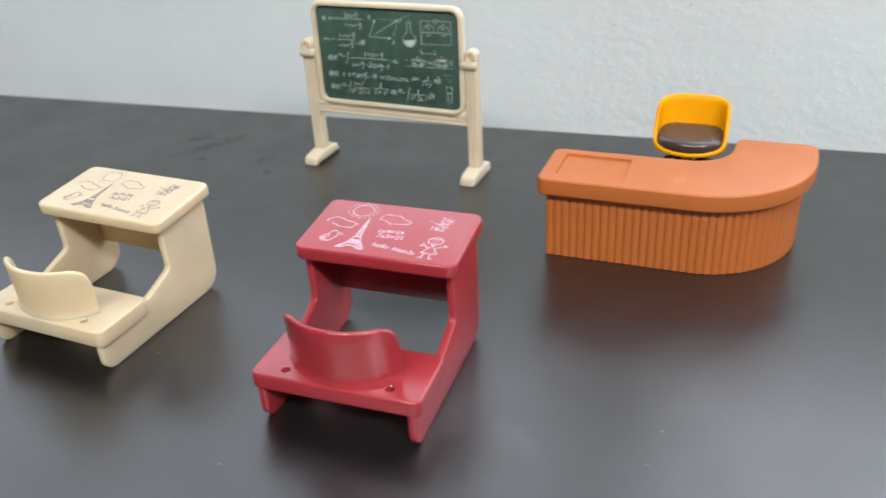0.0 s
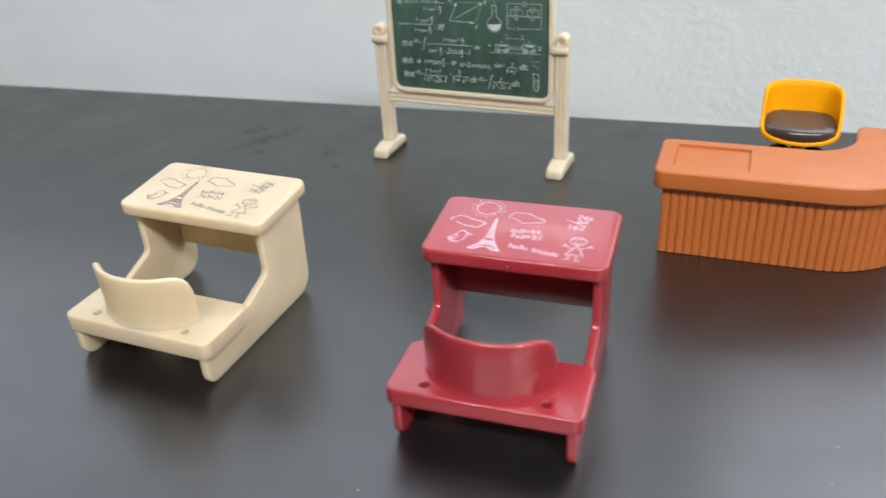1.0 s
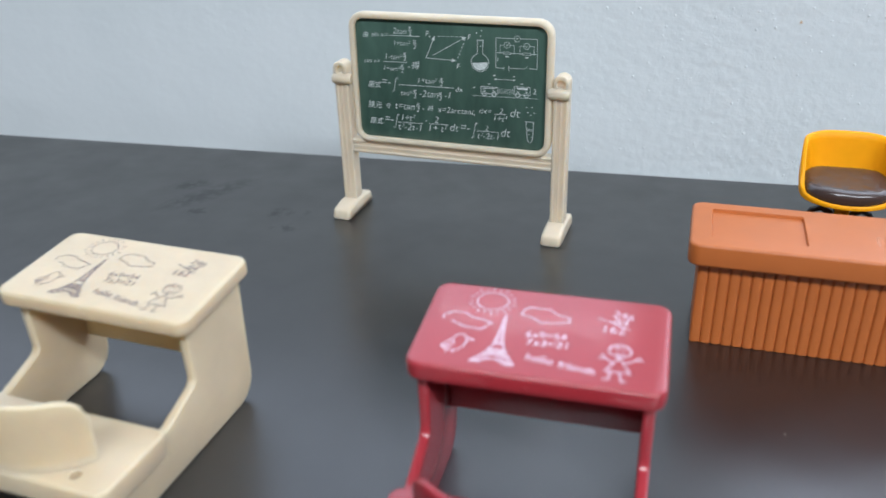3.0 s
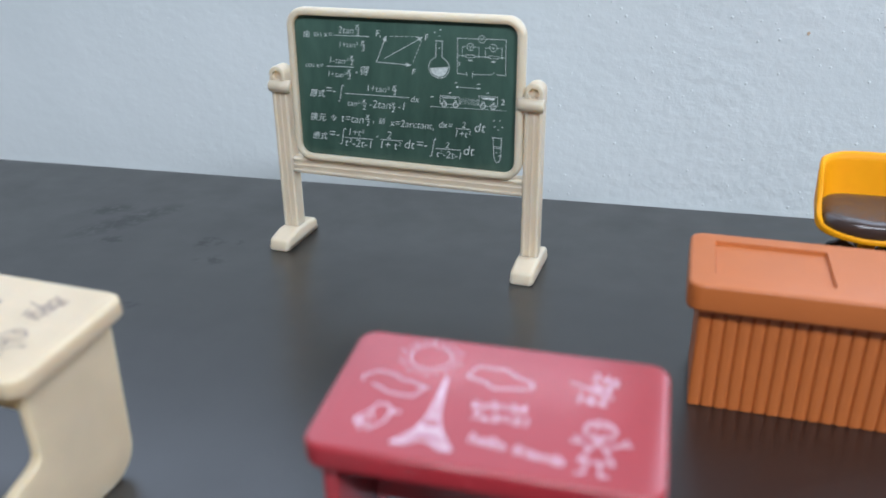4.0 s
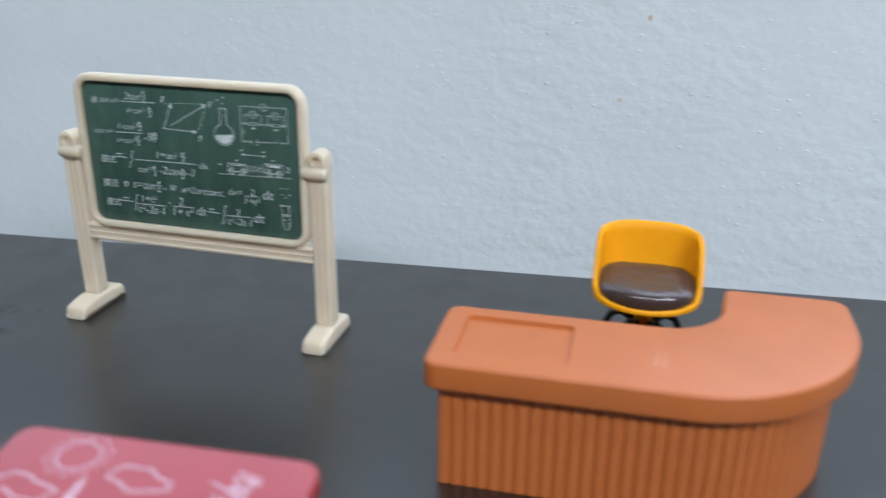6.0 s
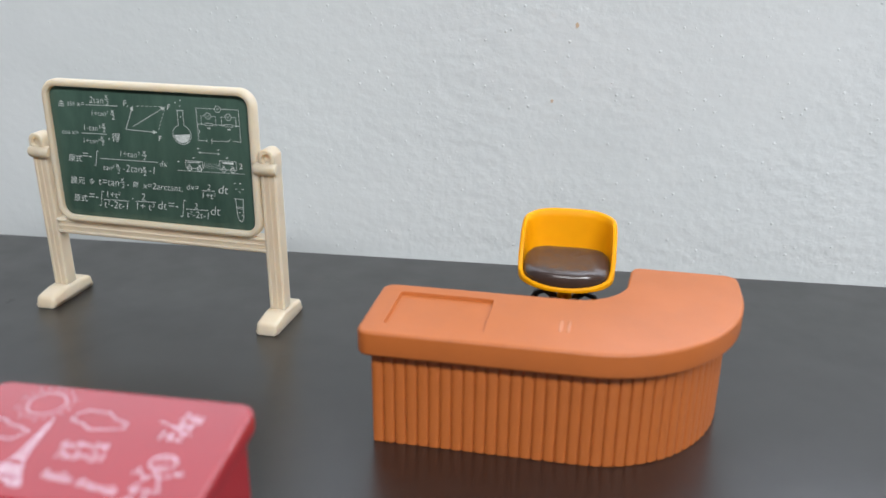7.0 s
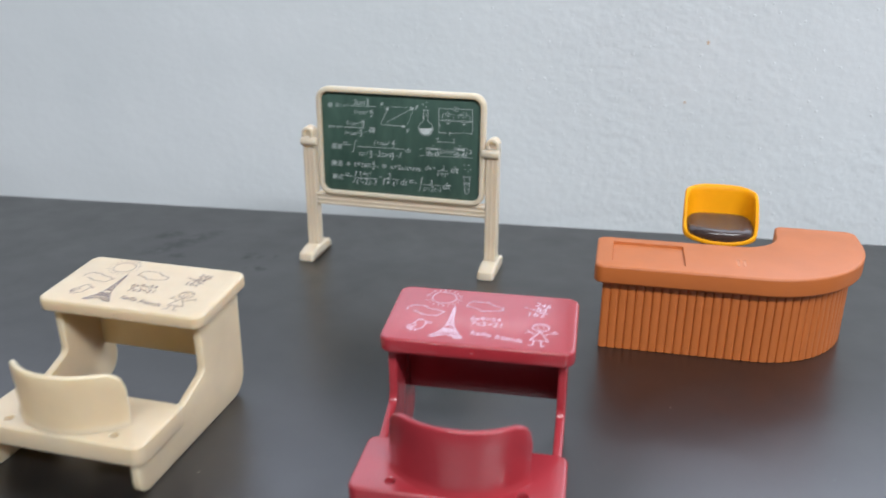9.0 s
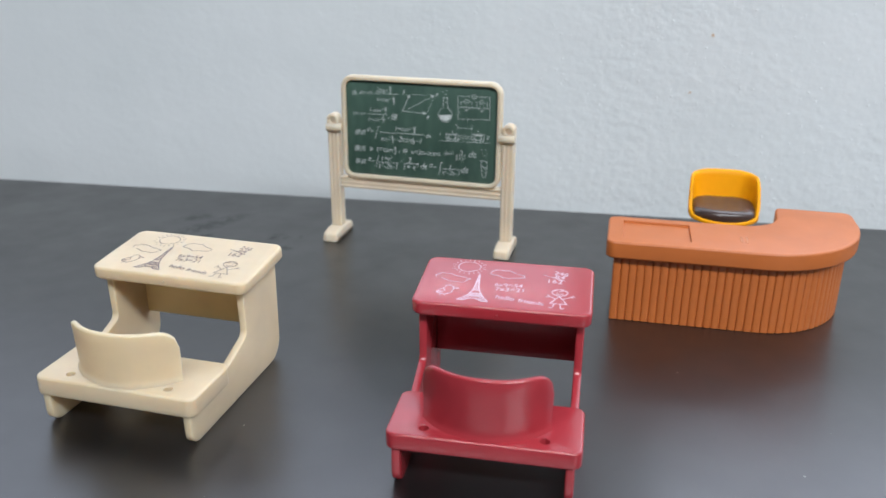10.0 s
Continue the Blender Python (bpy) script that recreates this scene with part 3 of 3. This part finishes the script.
def grooved(bm, length, width, deep, groove):
    """A bar with two flutes along its front: width along x, front towards -y, length along z."""
    h, d = width / 2, deep / 2
    g = groove
    prof = [(-h, d), (-h, -d + 0.0006), (-h + 0.0006, -d), (-h * 0.62, -d), (-h * 0.52, -d + g), (-h * 0.16, -d + g), (-h * 0.08, -d + g * 0.35), (h * 0.08, -d + g * 0.35), (h * 0.16, -d + g), (h * 0.52, -d + g), (h * 0.62, -d), (h - 0.0006, -d), (h, -d + 0.0006), (h, d)]
    a, b = ring(bm, prof, 0), ring(bm, prof, length)
    bridge(bm, a, b)
    bm.faces.new(a[::-1])
    bm.faces.new(b)
    return bm


for side in (-1, 1):
    x = side * POST_X
    bm = bmesh.new()
    prof = rounded([(-0.0152, 0.0), (0.0132, 0.0), (0.0122, 0.0052), (0.0050, 0.0066), (-0.0060, 0.0066), (-0.0142, 0.0050)], [0.0004, 0.0004, 0.0022, 0.004, 0.004, 0.0022], 5)
    slab(bm, prof, -0.0046, 0.0046, 0.0016, seg=4)
    part("foot", turned(bm, Matrix(((0, 0, 1, x), (1, 0, 0, 0), (0, 1, 0, 0), (0, 0, 0, 1)))), IVORY, board)
    bm = grooved(bmesh.new(), 0.0640, 0.0068, 0.0062, 0.0004)
    post = part("post", turned(bm, Matrix.Translation((x, 0, 0.0060))), IVORY, board)
    bm = bmesh.new()
    cap = rounded([(-0.0035, 0.0), (0.0035, 0.0), (0.0035, 0.0085), (-0.0035, 0.0085)], [0, 0, 0.00345, 0.00345], 10)
    slab(bm, cap, -0.0036, 0.0036, 0.0006, recesses=[(circle(0, 0.0046, 0.0021, 18), 0.0013)])
    part("cap", turned(bm, Matrix(((1, 0, 0, x), (0, 0, -1, 0), (0, 1, 0, 0.0668), (0, 0, 0, 1)))), IVORY, post)
    bm = bmesh.new()
    prof = [(0.0012, -0.0040), (0.0022, -0.0038), (0.0026, -0.0030), (0.0026, 0.0046), (0.0022, 0.0055), (0.0012, 0.0058)]
    lathe(bm, prof, 20, Matrix.Translation((x, -0.0026, 0.0672)) @ Matrix.Rotation(radians(-90 * side), 4, "Y"))
    part("pivot", bm, IVORY, post)
bm = grooved(bmesh.new(), 2 * POST_X - 0.0066, 0.0068, 0.0054, 0.0005)
part("rail", turned(bm, Matrix(((0, 0, 1, -POST_X + 0.0033), (0, 1, 0, 0), (1, 0, 0, 0.0345), (0, 0, 0, 1)))), IVORY, board)

HALF_W, HALF_H = 0.0473, 0.0303
lean = Matrix.Translation((0.0009, -0.0005, 0.0678)) @ Matrix.Rotation(radians(-1.2), 4, "X") @ Matrix(((1, 0, 0, 0), (0, 0, -1, 0), (0, 1, 0, 0), (0, 0, 0, 1)))
bm = bmesh.new()
edge = rounded([(-HALF_W, -HALF_H), (HALF_W, -HALF_H), (HALF_W, HALF_H), (-HALF_W, HALF_H)], 0.0072, 10)
hole = inset(edge, 0.0029)
rows = []
for inner, dd, z in ((edge, 0.0, -0.0008), (edge, 0.0, 0.0020), (edge, 0.0006, 0.0029), (edge, 0.0012, 0.0032), (hole, -0.0008, 0.0032), (hole, -0.0002, 0.0028), (hole, 0.0, 0.0020), (hole, 0.0, -0.0008)):
    rows.append(ring(bm, inset(inner, dd) if dd else inner, z))
for a, b in zip(rows, rows[1:] + rows[:1]):
    bridge(bm, a, b)
part("frame", turned(bm, lean), IVORY, board)
bm = slab(bmesh.new(), inset(edge, 0.0024), -0.0006, 0.0012, 0.0002, seg=2)
green = part("writing_panel", turned(bm, lean), GREEN, board, "dark green printed writing surface")


def on_board(name, bm, label=""):
    m = lean @ Matrix.Translation((-0.0014, 0.0007, 0.00128)) @ Matrix.Scale(MM, 4)
    return part(name, turned(bm, m), CHALK, green, label)


TEXTS = [
    [("由", -39.3, 18.5, 2.7), ("sin x=", -35.1, 18.8, 8.1), ("2tan", -24.6, 20.5, 6.5), ("1+tan²", -24.2, 15.4, 7.7)],
    [("cos x=", -39.4, 6.9, 7.9), ("1-tan²", -28.7, 9.0, 7.8), ("1+tan²", -29.7, 3.7, 7.6), (",", -17.9, 5.8, 0.6), ("得", -16.1, 5.4, 3.7)],
    [("原式", -38.2, -4.4, 6.7), ("=-", -31.1, -3.2, 4.2), ("1+tan²", -13.3, -1.0, 9.1), ("tan²", -22.0, -7.3, 5.2), ("-2tan", -12.8, -7.3, 8.9), ("-1", -0.8, -7.3, 2.9), ("dx", 4.6, -3.9, 3.4)],
    [("换元", -38.7, -14.1, 6.9), ("令", -29.7, -13.8, 2.6), ("t=tan", -25.1, -13.9, 9.6), (",", -11.7, -13.3, 0.6), ("则", -9.1, -13.4, 2.7), ("x=2arctant,", -4.3, -13.9, 18.0), ("dx=", 15.8, -12.9, 5.5), ("2", 25.0, -12.2, 1.5), ("1+t²", 22.6, -15.9, 6.0), ("dt", 30.1, -13.4, 4.3)],
    [("原式", -38.3, -21.7, 6.7), ("=-", -30.7, -20.9, 4.4), ("1+t²", -22.0, -19.2, 6.5), ("t²-2t-1", -23.9, -23.8, 11.5), ("·", -10.2, -20.9, 0.6), ("2", -5.9, -19.2, 2.0), ("1+ t²", -8.5, -23.3, 8.6), ("dt", 1.7, -22.4, 4.1), ("=-", 6.6, -21.9, 4.4), ("2", 18.4, -20.7, 1.5), ("t²-2t-1", 14.8, -24.7, 10.0), ("dt", 25.8, -22.8, 4.3)],
]
HALVES = [[(-16.4, 22.2, 4.6), (-14.4, 16.4, 4.3)], [(-19.4, 10.6, 3.8), (-20.8, 5.2, 4.1)], [(-2.1, 0.2, 4.0), (-15.0, -6.1, 4.6), (-2.8, -6.4, 4.0)], [(-13.7, -12.2, 4.8)], []]
BARS = [[(-26.5, 19.6, -11.8)], [(-30.1, 7.7, -18.5)], [(-22.9, -2.5, 3.9)], [(22.5, -12.8, 28.3)], [(-24.0, -20.3, -11.7), (-8.7, -19.8, 0.8), (14.5, -21.3, 24.6)]]
INTEGRALS = [[], [], [(-24.7, -2.6, 6.6)], [], [(-24.8, -19.9, 6.6), (13.3, -21.2, 7.4)]]
for words, halves, bars, integrals in zip(TEXTS, HALVES, BARS, INTEGRALS):
    bm = bmesh.new()
    for word, x, y, wide in words:
        letters(bm, word, x, y, wide, 0.18, -0.011 if ord(word[0]) < 9000 else 0.0)
    for x, y, h in halves:
        letters(bm, "x", x - 0.9, y + h * 0.1, 1.7, 0.2)
        stroke(bm, [(x - 1.1, y), (x + 1.1, y + 0.1)], 0.2)
        letters(bm, "2", x - 0.7, y - h * 0.5, 1.3, 0.2)
    for x, y, x2 in bars:
        stroke(bm, [(x, y), ((x + x2) / 2, y + 0.15), (x2, y + 0.2)], 0.24)
    for x, y, h in integrals:
        stroke(bm, [(x + 1.5, y + h * 0.44), (x + 0.9, y + h * 0.5), (x + 0.5, y + h * 0.4), (x, y), (x - 0.5, y - h * 0.4), (x - 1.0, y - h * 0.5), (x - 1.5, y - h * 0.44)], 0.24)
    on_board("formula", bm, "white chalk formula line")


def arrow(bm, a, b, w, head=1.3):
    a, b = Vector(a), Vector(b)
    d = (b - a).normalized()
    n = Vector((-d.y, d.x))
    stroke(bm, [a, b - d * head * 0.8], w)
    bm.faces.new([bm.verts.new((*p, 0.01)) for p in (b, b - d * head + n * head * 0.42, b - d * head - n * head * 0.42)])


def dashes(bm, a, b, n, w):
    a, b = Vector(a), Vector(b)
    for i in range(n):
        stroke(bm, [a.lerp(b, (i + 0.15) / n), a.lerp(b, (i + 0.75) / n)], w)


bm = bmesh.new()
arrow(bm, (-9.2, 10.4), (-4.8, 20.4), 0.25, 2.0)
arrow(bm, (-9.0, 10.5), (5.0, 10.1), 0.25, 2.0)
arrow(bm, (-5.8, 11.9), (9.8, 20.7), 0.22, 2.0)
dashes(bm, (-3.6, 20.3), (8.6, 20.7), 6, 0.2)
dashes(bm, (9.4, 19.8), (5.6, 10.8), 6, 0.22)
for word, x, y in (("F,", -9.0, 20.0), ("F", 10.5, 19.6), ("F", 5.3, 6.6)):
    letters(bm, word, x, y, 2.0 if len(word) > 1 else 1.5, 0.15)
on_board("vector_diagram", bm)

bm = bmesh.new()
bowl = [(16.0 + 4.0 * math.sin(a), 9.9 - 3.9 * math.cos(a)) for a in (radians(d) for d in range(-162, 163, 12))]
stroke(bm, [(14.9, 19.5)] + bowl + [(17.3, 19.5)], 0.24)
stroke(bm, [(14.5, 19.6), (17.7, 19.6)], 0.3, z=0.01)
level = [(16.0 + 3.5 * math.sin(a), 9.9 - 3.4 * math.cos(a), 0.005) for a in (radians(d) for d in range(-84, 100, 12))]
bm.faces.new([bm.verts.new(p) for p in level])
for x, y in ((14.4, 22.6), (16.6, 23.6), (16.2, 21.4), (16.2, 17.0)):
    stroke(bm, circle(x, y, 0.2, 6), 0.18, True)
on_board("flask_drawing", bm)

bm = bmesh.new()
stroke(bm, [(31.2, 21.0), (23.2, 21.0), (23.2, 8.1), (26.8, 8.1)], 0.2)
stroke(bm, [(33.8, 21.1), (41.4, 21.2), (41.5, 8.5), (38.0, 8.6)], 0.2)
stroke(bm, [(29.2, 8.2), (36.0, 8.4), (37.3, 9.4)], 0.2)
stroke(bm, [(26.8, 7.4), (26.8, 8.8)], 0.22, z=0.01)
stroke(bm, [(29.0, 7.0), (29.0, 9.2)], 0.22, z=0.01)
stroke(bm, [(23.2, 14.7), (26.4, 14.7)], 0.2, z=0.01)
stroke(bm, [(29.8, 14.7), (35.0, 14.8)], 0.2, z=0.01)
stroke(bm, [(38.6, 14.8), (41.4, 14.8)], 0.2, z=0.01)
for x in (28.1, 36.8):
    stroke(bm, [(x - 1.7, 15.2), (x - 1.7, 14.3), (x + 1.7, 14.3), (x + 1.7, 15.2)], 0.18, True, 0.02)
    stroke(bm, [(x - 3.0, 14.9), (x - 3.0, 18.0), (x - 1.4, 18.1)], 0.18, z=0.02)
    stroke(bm, [(x + 3.2, 14.9), (x + 3.2, 18.1), (x + 1.4, 18.1)], 0.18, z=0.02)
    stroke(bm, circle(x, 18.1, 1.3, 16), 0.18, True, 0.02)
    stroke(bm, [(x - 0.6, 18.4), (x - 0.1, 17.6), (x + 0.5, 18.5)], 0.18)
    stroke(bm, [(x - 0.7, 13.2), (x + 0.8, 13.2)], 0.5)
    for e in (-3.0, 3.2):
        bm.faces.new([bm.verts.new((*p, 0.03)) for p in circle(x + e, 14.75, 0.32, 8)])
stroke(bm, circle(32.5, 21.0, 1.3, 16), 0.18, True, 0.02)
stroke(bm, [(32.0, 21.5), (32.4, 20.5), (33.0, 21.6)], 0.18)
stroke(bm, [(23.9, 11.0), (24.0, 12.4)], 0.3)
on_board("circuit_diagram", bm)

bm = bmesh.new()
arrow(bm, (27.2, 3.1), (32.2, 3.1), 0.18, 1.1)
arrow(bm, (27.2, 3.1), (22.4, 3.1), 0.18, 1.1)
stroke(bm, [(12.4, -5.0), (27.0, -4.7), (42.1, -4.4)], 0.16)
spring = [(24.4 + 6.8 * i / 16, -2.2 + (1.3 if i % 2 else -1.1)) for i in range(17)]
stroke(bm, spring, 0.2)
for x0, x1, y0, y1 in ((16.4, 24.0, -3.6, -0.6), (31.6, 38.7, -3.2, 0.4)):
    stroke(bm, [(x0, y0), (x1, y0), (x1, y1), (x0, y1)], 0.22, True)
    stroke(bm, [(x0 + 0.8, y1 - 0.7), (x1 - 1.0, y1 - 0.5)], 0.3)
    for x in (x0 + 1.6, x1 - 1.6):
        stroke(bm, circle(x, y0 - 0.1, 0.95, 12), 0.3, True, 0.01)
        stroke(bm, [(x - 0.6, y0 + 1.6), (x + 0.5, y0 + 1.3), (x - 0.1, y0 + 0.9)], 0.25)
stroke(bm, [(33.0, -0.4), (37.6, -0.6)], 0.7, z=0.01)
for x, y in ((13.2, -1.4), (22.6, 4.6), (31.4, 4.6), (20.2, 0.6), (35.0, 1.6)):
    stroke(bm, [(x - 0.5, y), (x + 0.5, y + 0.2)], 0.35)
letters(bm, "2", 40.0, -2.4, 1.4, 0.1)
on_board("spring_diagram", bm)

bm = bmesh.new()
stroke(bm, [(37.3, -15.1), (37.8, -22.4), (38.3, -24.0), (39.1, -24.6), (39.9, -24.1), (40.4, -22.5), (40.6, -15.2)], 0.22)
stroke(bm, [(36.9, -15.0), (40.9, -15.1)], 0.28, z=0.01)
stroke(bm, [(37.6, -18.4), (40.5, -18.5)], 0.2, z=0.01)
stroke(bm, [(37.7, -19.0), (40.4, -19.1)], 0.2, z=0.01)
for x, y in ((37.4, -8.6), (39.8, -8.5), (37.9, -10.9), (39.3, -12.0), (40.9, -10.9), (38.7, -20.8), (39.8, -22.0)):
    stroke(bm, [(x - 0.35, y), (x + 0.35, y + 0.1)], 0.3)
on_board("test_tube_drawing", bm)

# ---- swivel chair behind the teacher's desk ----
chair = thing("swivel_chair", pose(0.1440, 0.5866, 0, 0, 0, -3), "amber plastic toy tub chair with glossy brown cushion", "chair")


def tub(bm):
    """One moulded shell: a round-cornered seat pan whose rim climbs from a low front lip to a tall back."""
    n, thick = 64, 0.0015
    cols = []
    for i in range(n):
        a = 2 * math.pi * i / n
        c, s = math.cos(a), math.sin(a)
        p = 2 / (2.05 if s < 0 else 3.6)
        ux, uy = math.copysign(abs(c) ** p, c), math.copysign(abs(s) ** p, s)
        t = max(0.0, min(1.0, (uy + 0.45) / 1.10))
        rise = t * t * (3 - 2 * t)
        top = 0.0316 + 0.0026 * max(0.0, min(1.0, uy + 1.0)) + 0.0163 * rise
        crown = max(0.0, uy) * (1 - abs(ux) ** 3) * 0.0012
        top += crown
        col = []
        for lvl in range(9):
            f = lvl / 8
            z = 0.0300 + (top - 0.0300) * f
            grow = 0.86 + 0.14 * min(1.0, f * 2.6) ** 0.5
            back = max(0.0, uy) * 0.0050 * f * rise
            col.append((0.0185 * ux * grow, (0.0146 if uy < 0 else 0.0158) * uy * grow + back, z))
        rim = col[-1]
        inside = [(x * (1 - thick / 0.0165), y * (1 - thick / 0.0135), z) for x, y, z in reversed(col)]
        inside[0] = (inside[0][0], inside[0][1], rim[2])
        mid = ((rim[0] + inside[0][0]) / 2, (rim[1] + inside[0][1]) / 2, rim[2] + 0.0006)
        inside[-1] = (inside[-1][0], inside[-1][1], 0.0308)
        cols.append([bm.verts.new(v) for v in col + [mid] + inside])
    for i in range(n):
        a, b = cols[i], cols[(i + 1) % n]
        for j in range(len(a) - 1):
            bm.faces.new((a[j], b[j], b[j + 1], a[j + 1]))
    bm.faces.new([c[0] for c in cols][::-1])
    bm.faces.new([c[-1] for c in cols])
    return bm


part("shell", tub(bmesh.new()), YELLOW, chair, angle=60)
bm = bmesh.new()
rows = []
n = 56
for k, (f, z) in enumerate(((0.92, 0.0309), (0.965, 0.0320), (0.985, 0.0338), (0.965, 0.0354), (0.91, 0.0364), (0.83, 0.0369), (0.6, 0.0371), (0.3, 0.0371))):
    lp = []
    for i in range(n):
        a = 2 * math.pi * i / n
        c, s = math.cos(a), math.sin(a)
        p = 2 / (2.1 if s < 0 else 4.0)
        lp.append((0.0169 * f * math.copysign(abs(c) ** p, c), (0.0130 if s < 0 else 0.0146) * f * math.copysign(abs(s) ** p, s)))
    rows.append([bm.verts.new((x, y, z + 0.00012 * math.sin(x * 900) * math.cos(y * 700) * (k > 2))) for x, y in lp])
    for v in rows[-1]:
        v.co.z += 0.0018 * max(0.0, min(1.0, (v.co.y + 0.006) / 0.018)) ** 1.5
for a, b in zip(rows, rows[1:]):
    bridge(bm, a, b)
bm.faces.new(rows[0][::-1])
bm.faces.new(rows[-1])
part("cushion", bm, CUSHION, chair, "glossy dark brown cushion", angle=60)
bm = lathe(bmesh.new(), [(0.0028, 0.0), (0.0028, 0.0055), (0.0044, 0.0065), (0.0044, 0.0110)], 20, Matrix.Translation((0, 0, 0.0195)))
part("column", bm, YELLOW, chair)
bm = lathe(bmesh.new(), [(0.0030, 0.0), (0.0038, 0.001), (0.0038, 0.0055), (0.0028, 0.0065)], 20, Matrix.Translation((0, 0, 0.0150)))
hub = part("hub", bm, BLACK, chair, "black star base")
for k in range(5):
    a = radians(90 + 72 * k)
    dx, dy = math.cos(a), math.sin(a)
    bm = tube(bmesh.new(), [(dx * r, dy * r, z) for r, z in ((0.002, 0.0190), (0.0045, 0.0222), (0.0080, 0.0238), (0.0115, 0.0222), (0.0145, 0.0160), (0.0163, 0.0056))], [0.0016, 0.0015, 0.0014, 0.0014, 0.0013, 0.0012], 10)
    leg = part("leg", bm, BLACK, chair)
    bm = lathe(bmesh.new(), [(0.0020, -0.0014), (0.0028, -0.0011), (0.0028, 0.0011), (0.0020, 0.0014)], 18, Matrix.Translation((dx * 0.0163, dy * 0.0163, 0.0028)) @ Matrix.Rotation(a + math.pi / 2, 4, "Z") @ Matrix.Rotation(radians(90), 4, "X"))
    part("caster", bm, BLACK, leg)

# ---- marks on the wall and crumbs on the table ----
rng = random.Random(4)
for x, z, r in ((0.1442, 0.1131, 0.0009), (0.1341, 0.0766, 0.0006)):
    bm = bmesh.new()
    loop = [(x + r * (0.8 + 0.5 * rng.random()) * math.cos(a), z + 1.4 * r * (0.7 + 0.5 * rng.random()) * math.sin(a)) for a in (2 * math.pi * i / 11 for i in range(11))]
    bm.faces.new([bm.verts.new((px, WALL_Y - 0.0004, pz)) for px, pz in loop])
    me = finish(bm, "rust_spot", RUST)
    spot = new("rust_spot", me)
    spot.parent = wall_back
bm = bmesh.new()
spots = [(-0.0555, 0.395, 0.0005), (0.112, 0.465, 0.0004), (0.0046, 0.344, 0.0005), (0.1458, 0.381, 0.0004), (0.149, 0.3986, 0.0004)]
spots += [(rng.uniform(-0.3, 0.3), rng.uniform(0.28, 0.64), rng.uniform(0.00006, 0.00015)) for _ in range(40)]
for x, y, r in spots:
    m = Matrix.Translation((x, y, r * 0.35)) @ Matrix.Rotation(rng.uniform(0, 6.2), 4, "Z") @ Matrix.Diagonal((r, r * rng.uniform(0.3, 0.9), r * 0.35, 1))
    bmesh.ops.create_icosphere(bm, subdivisions=1, radius=1.0, matrix=m)
tagged(new("dust", finish(bm, "dust", DUST)), "pale dust specks scattered on the black table", "dust", kind="stuff")
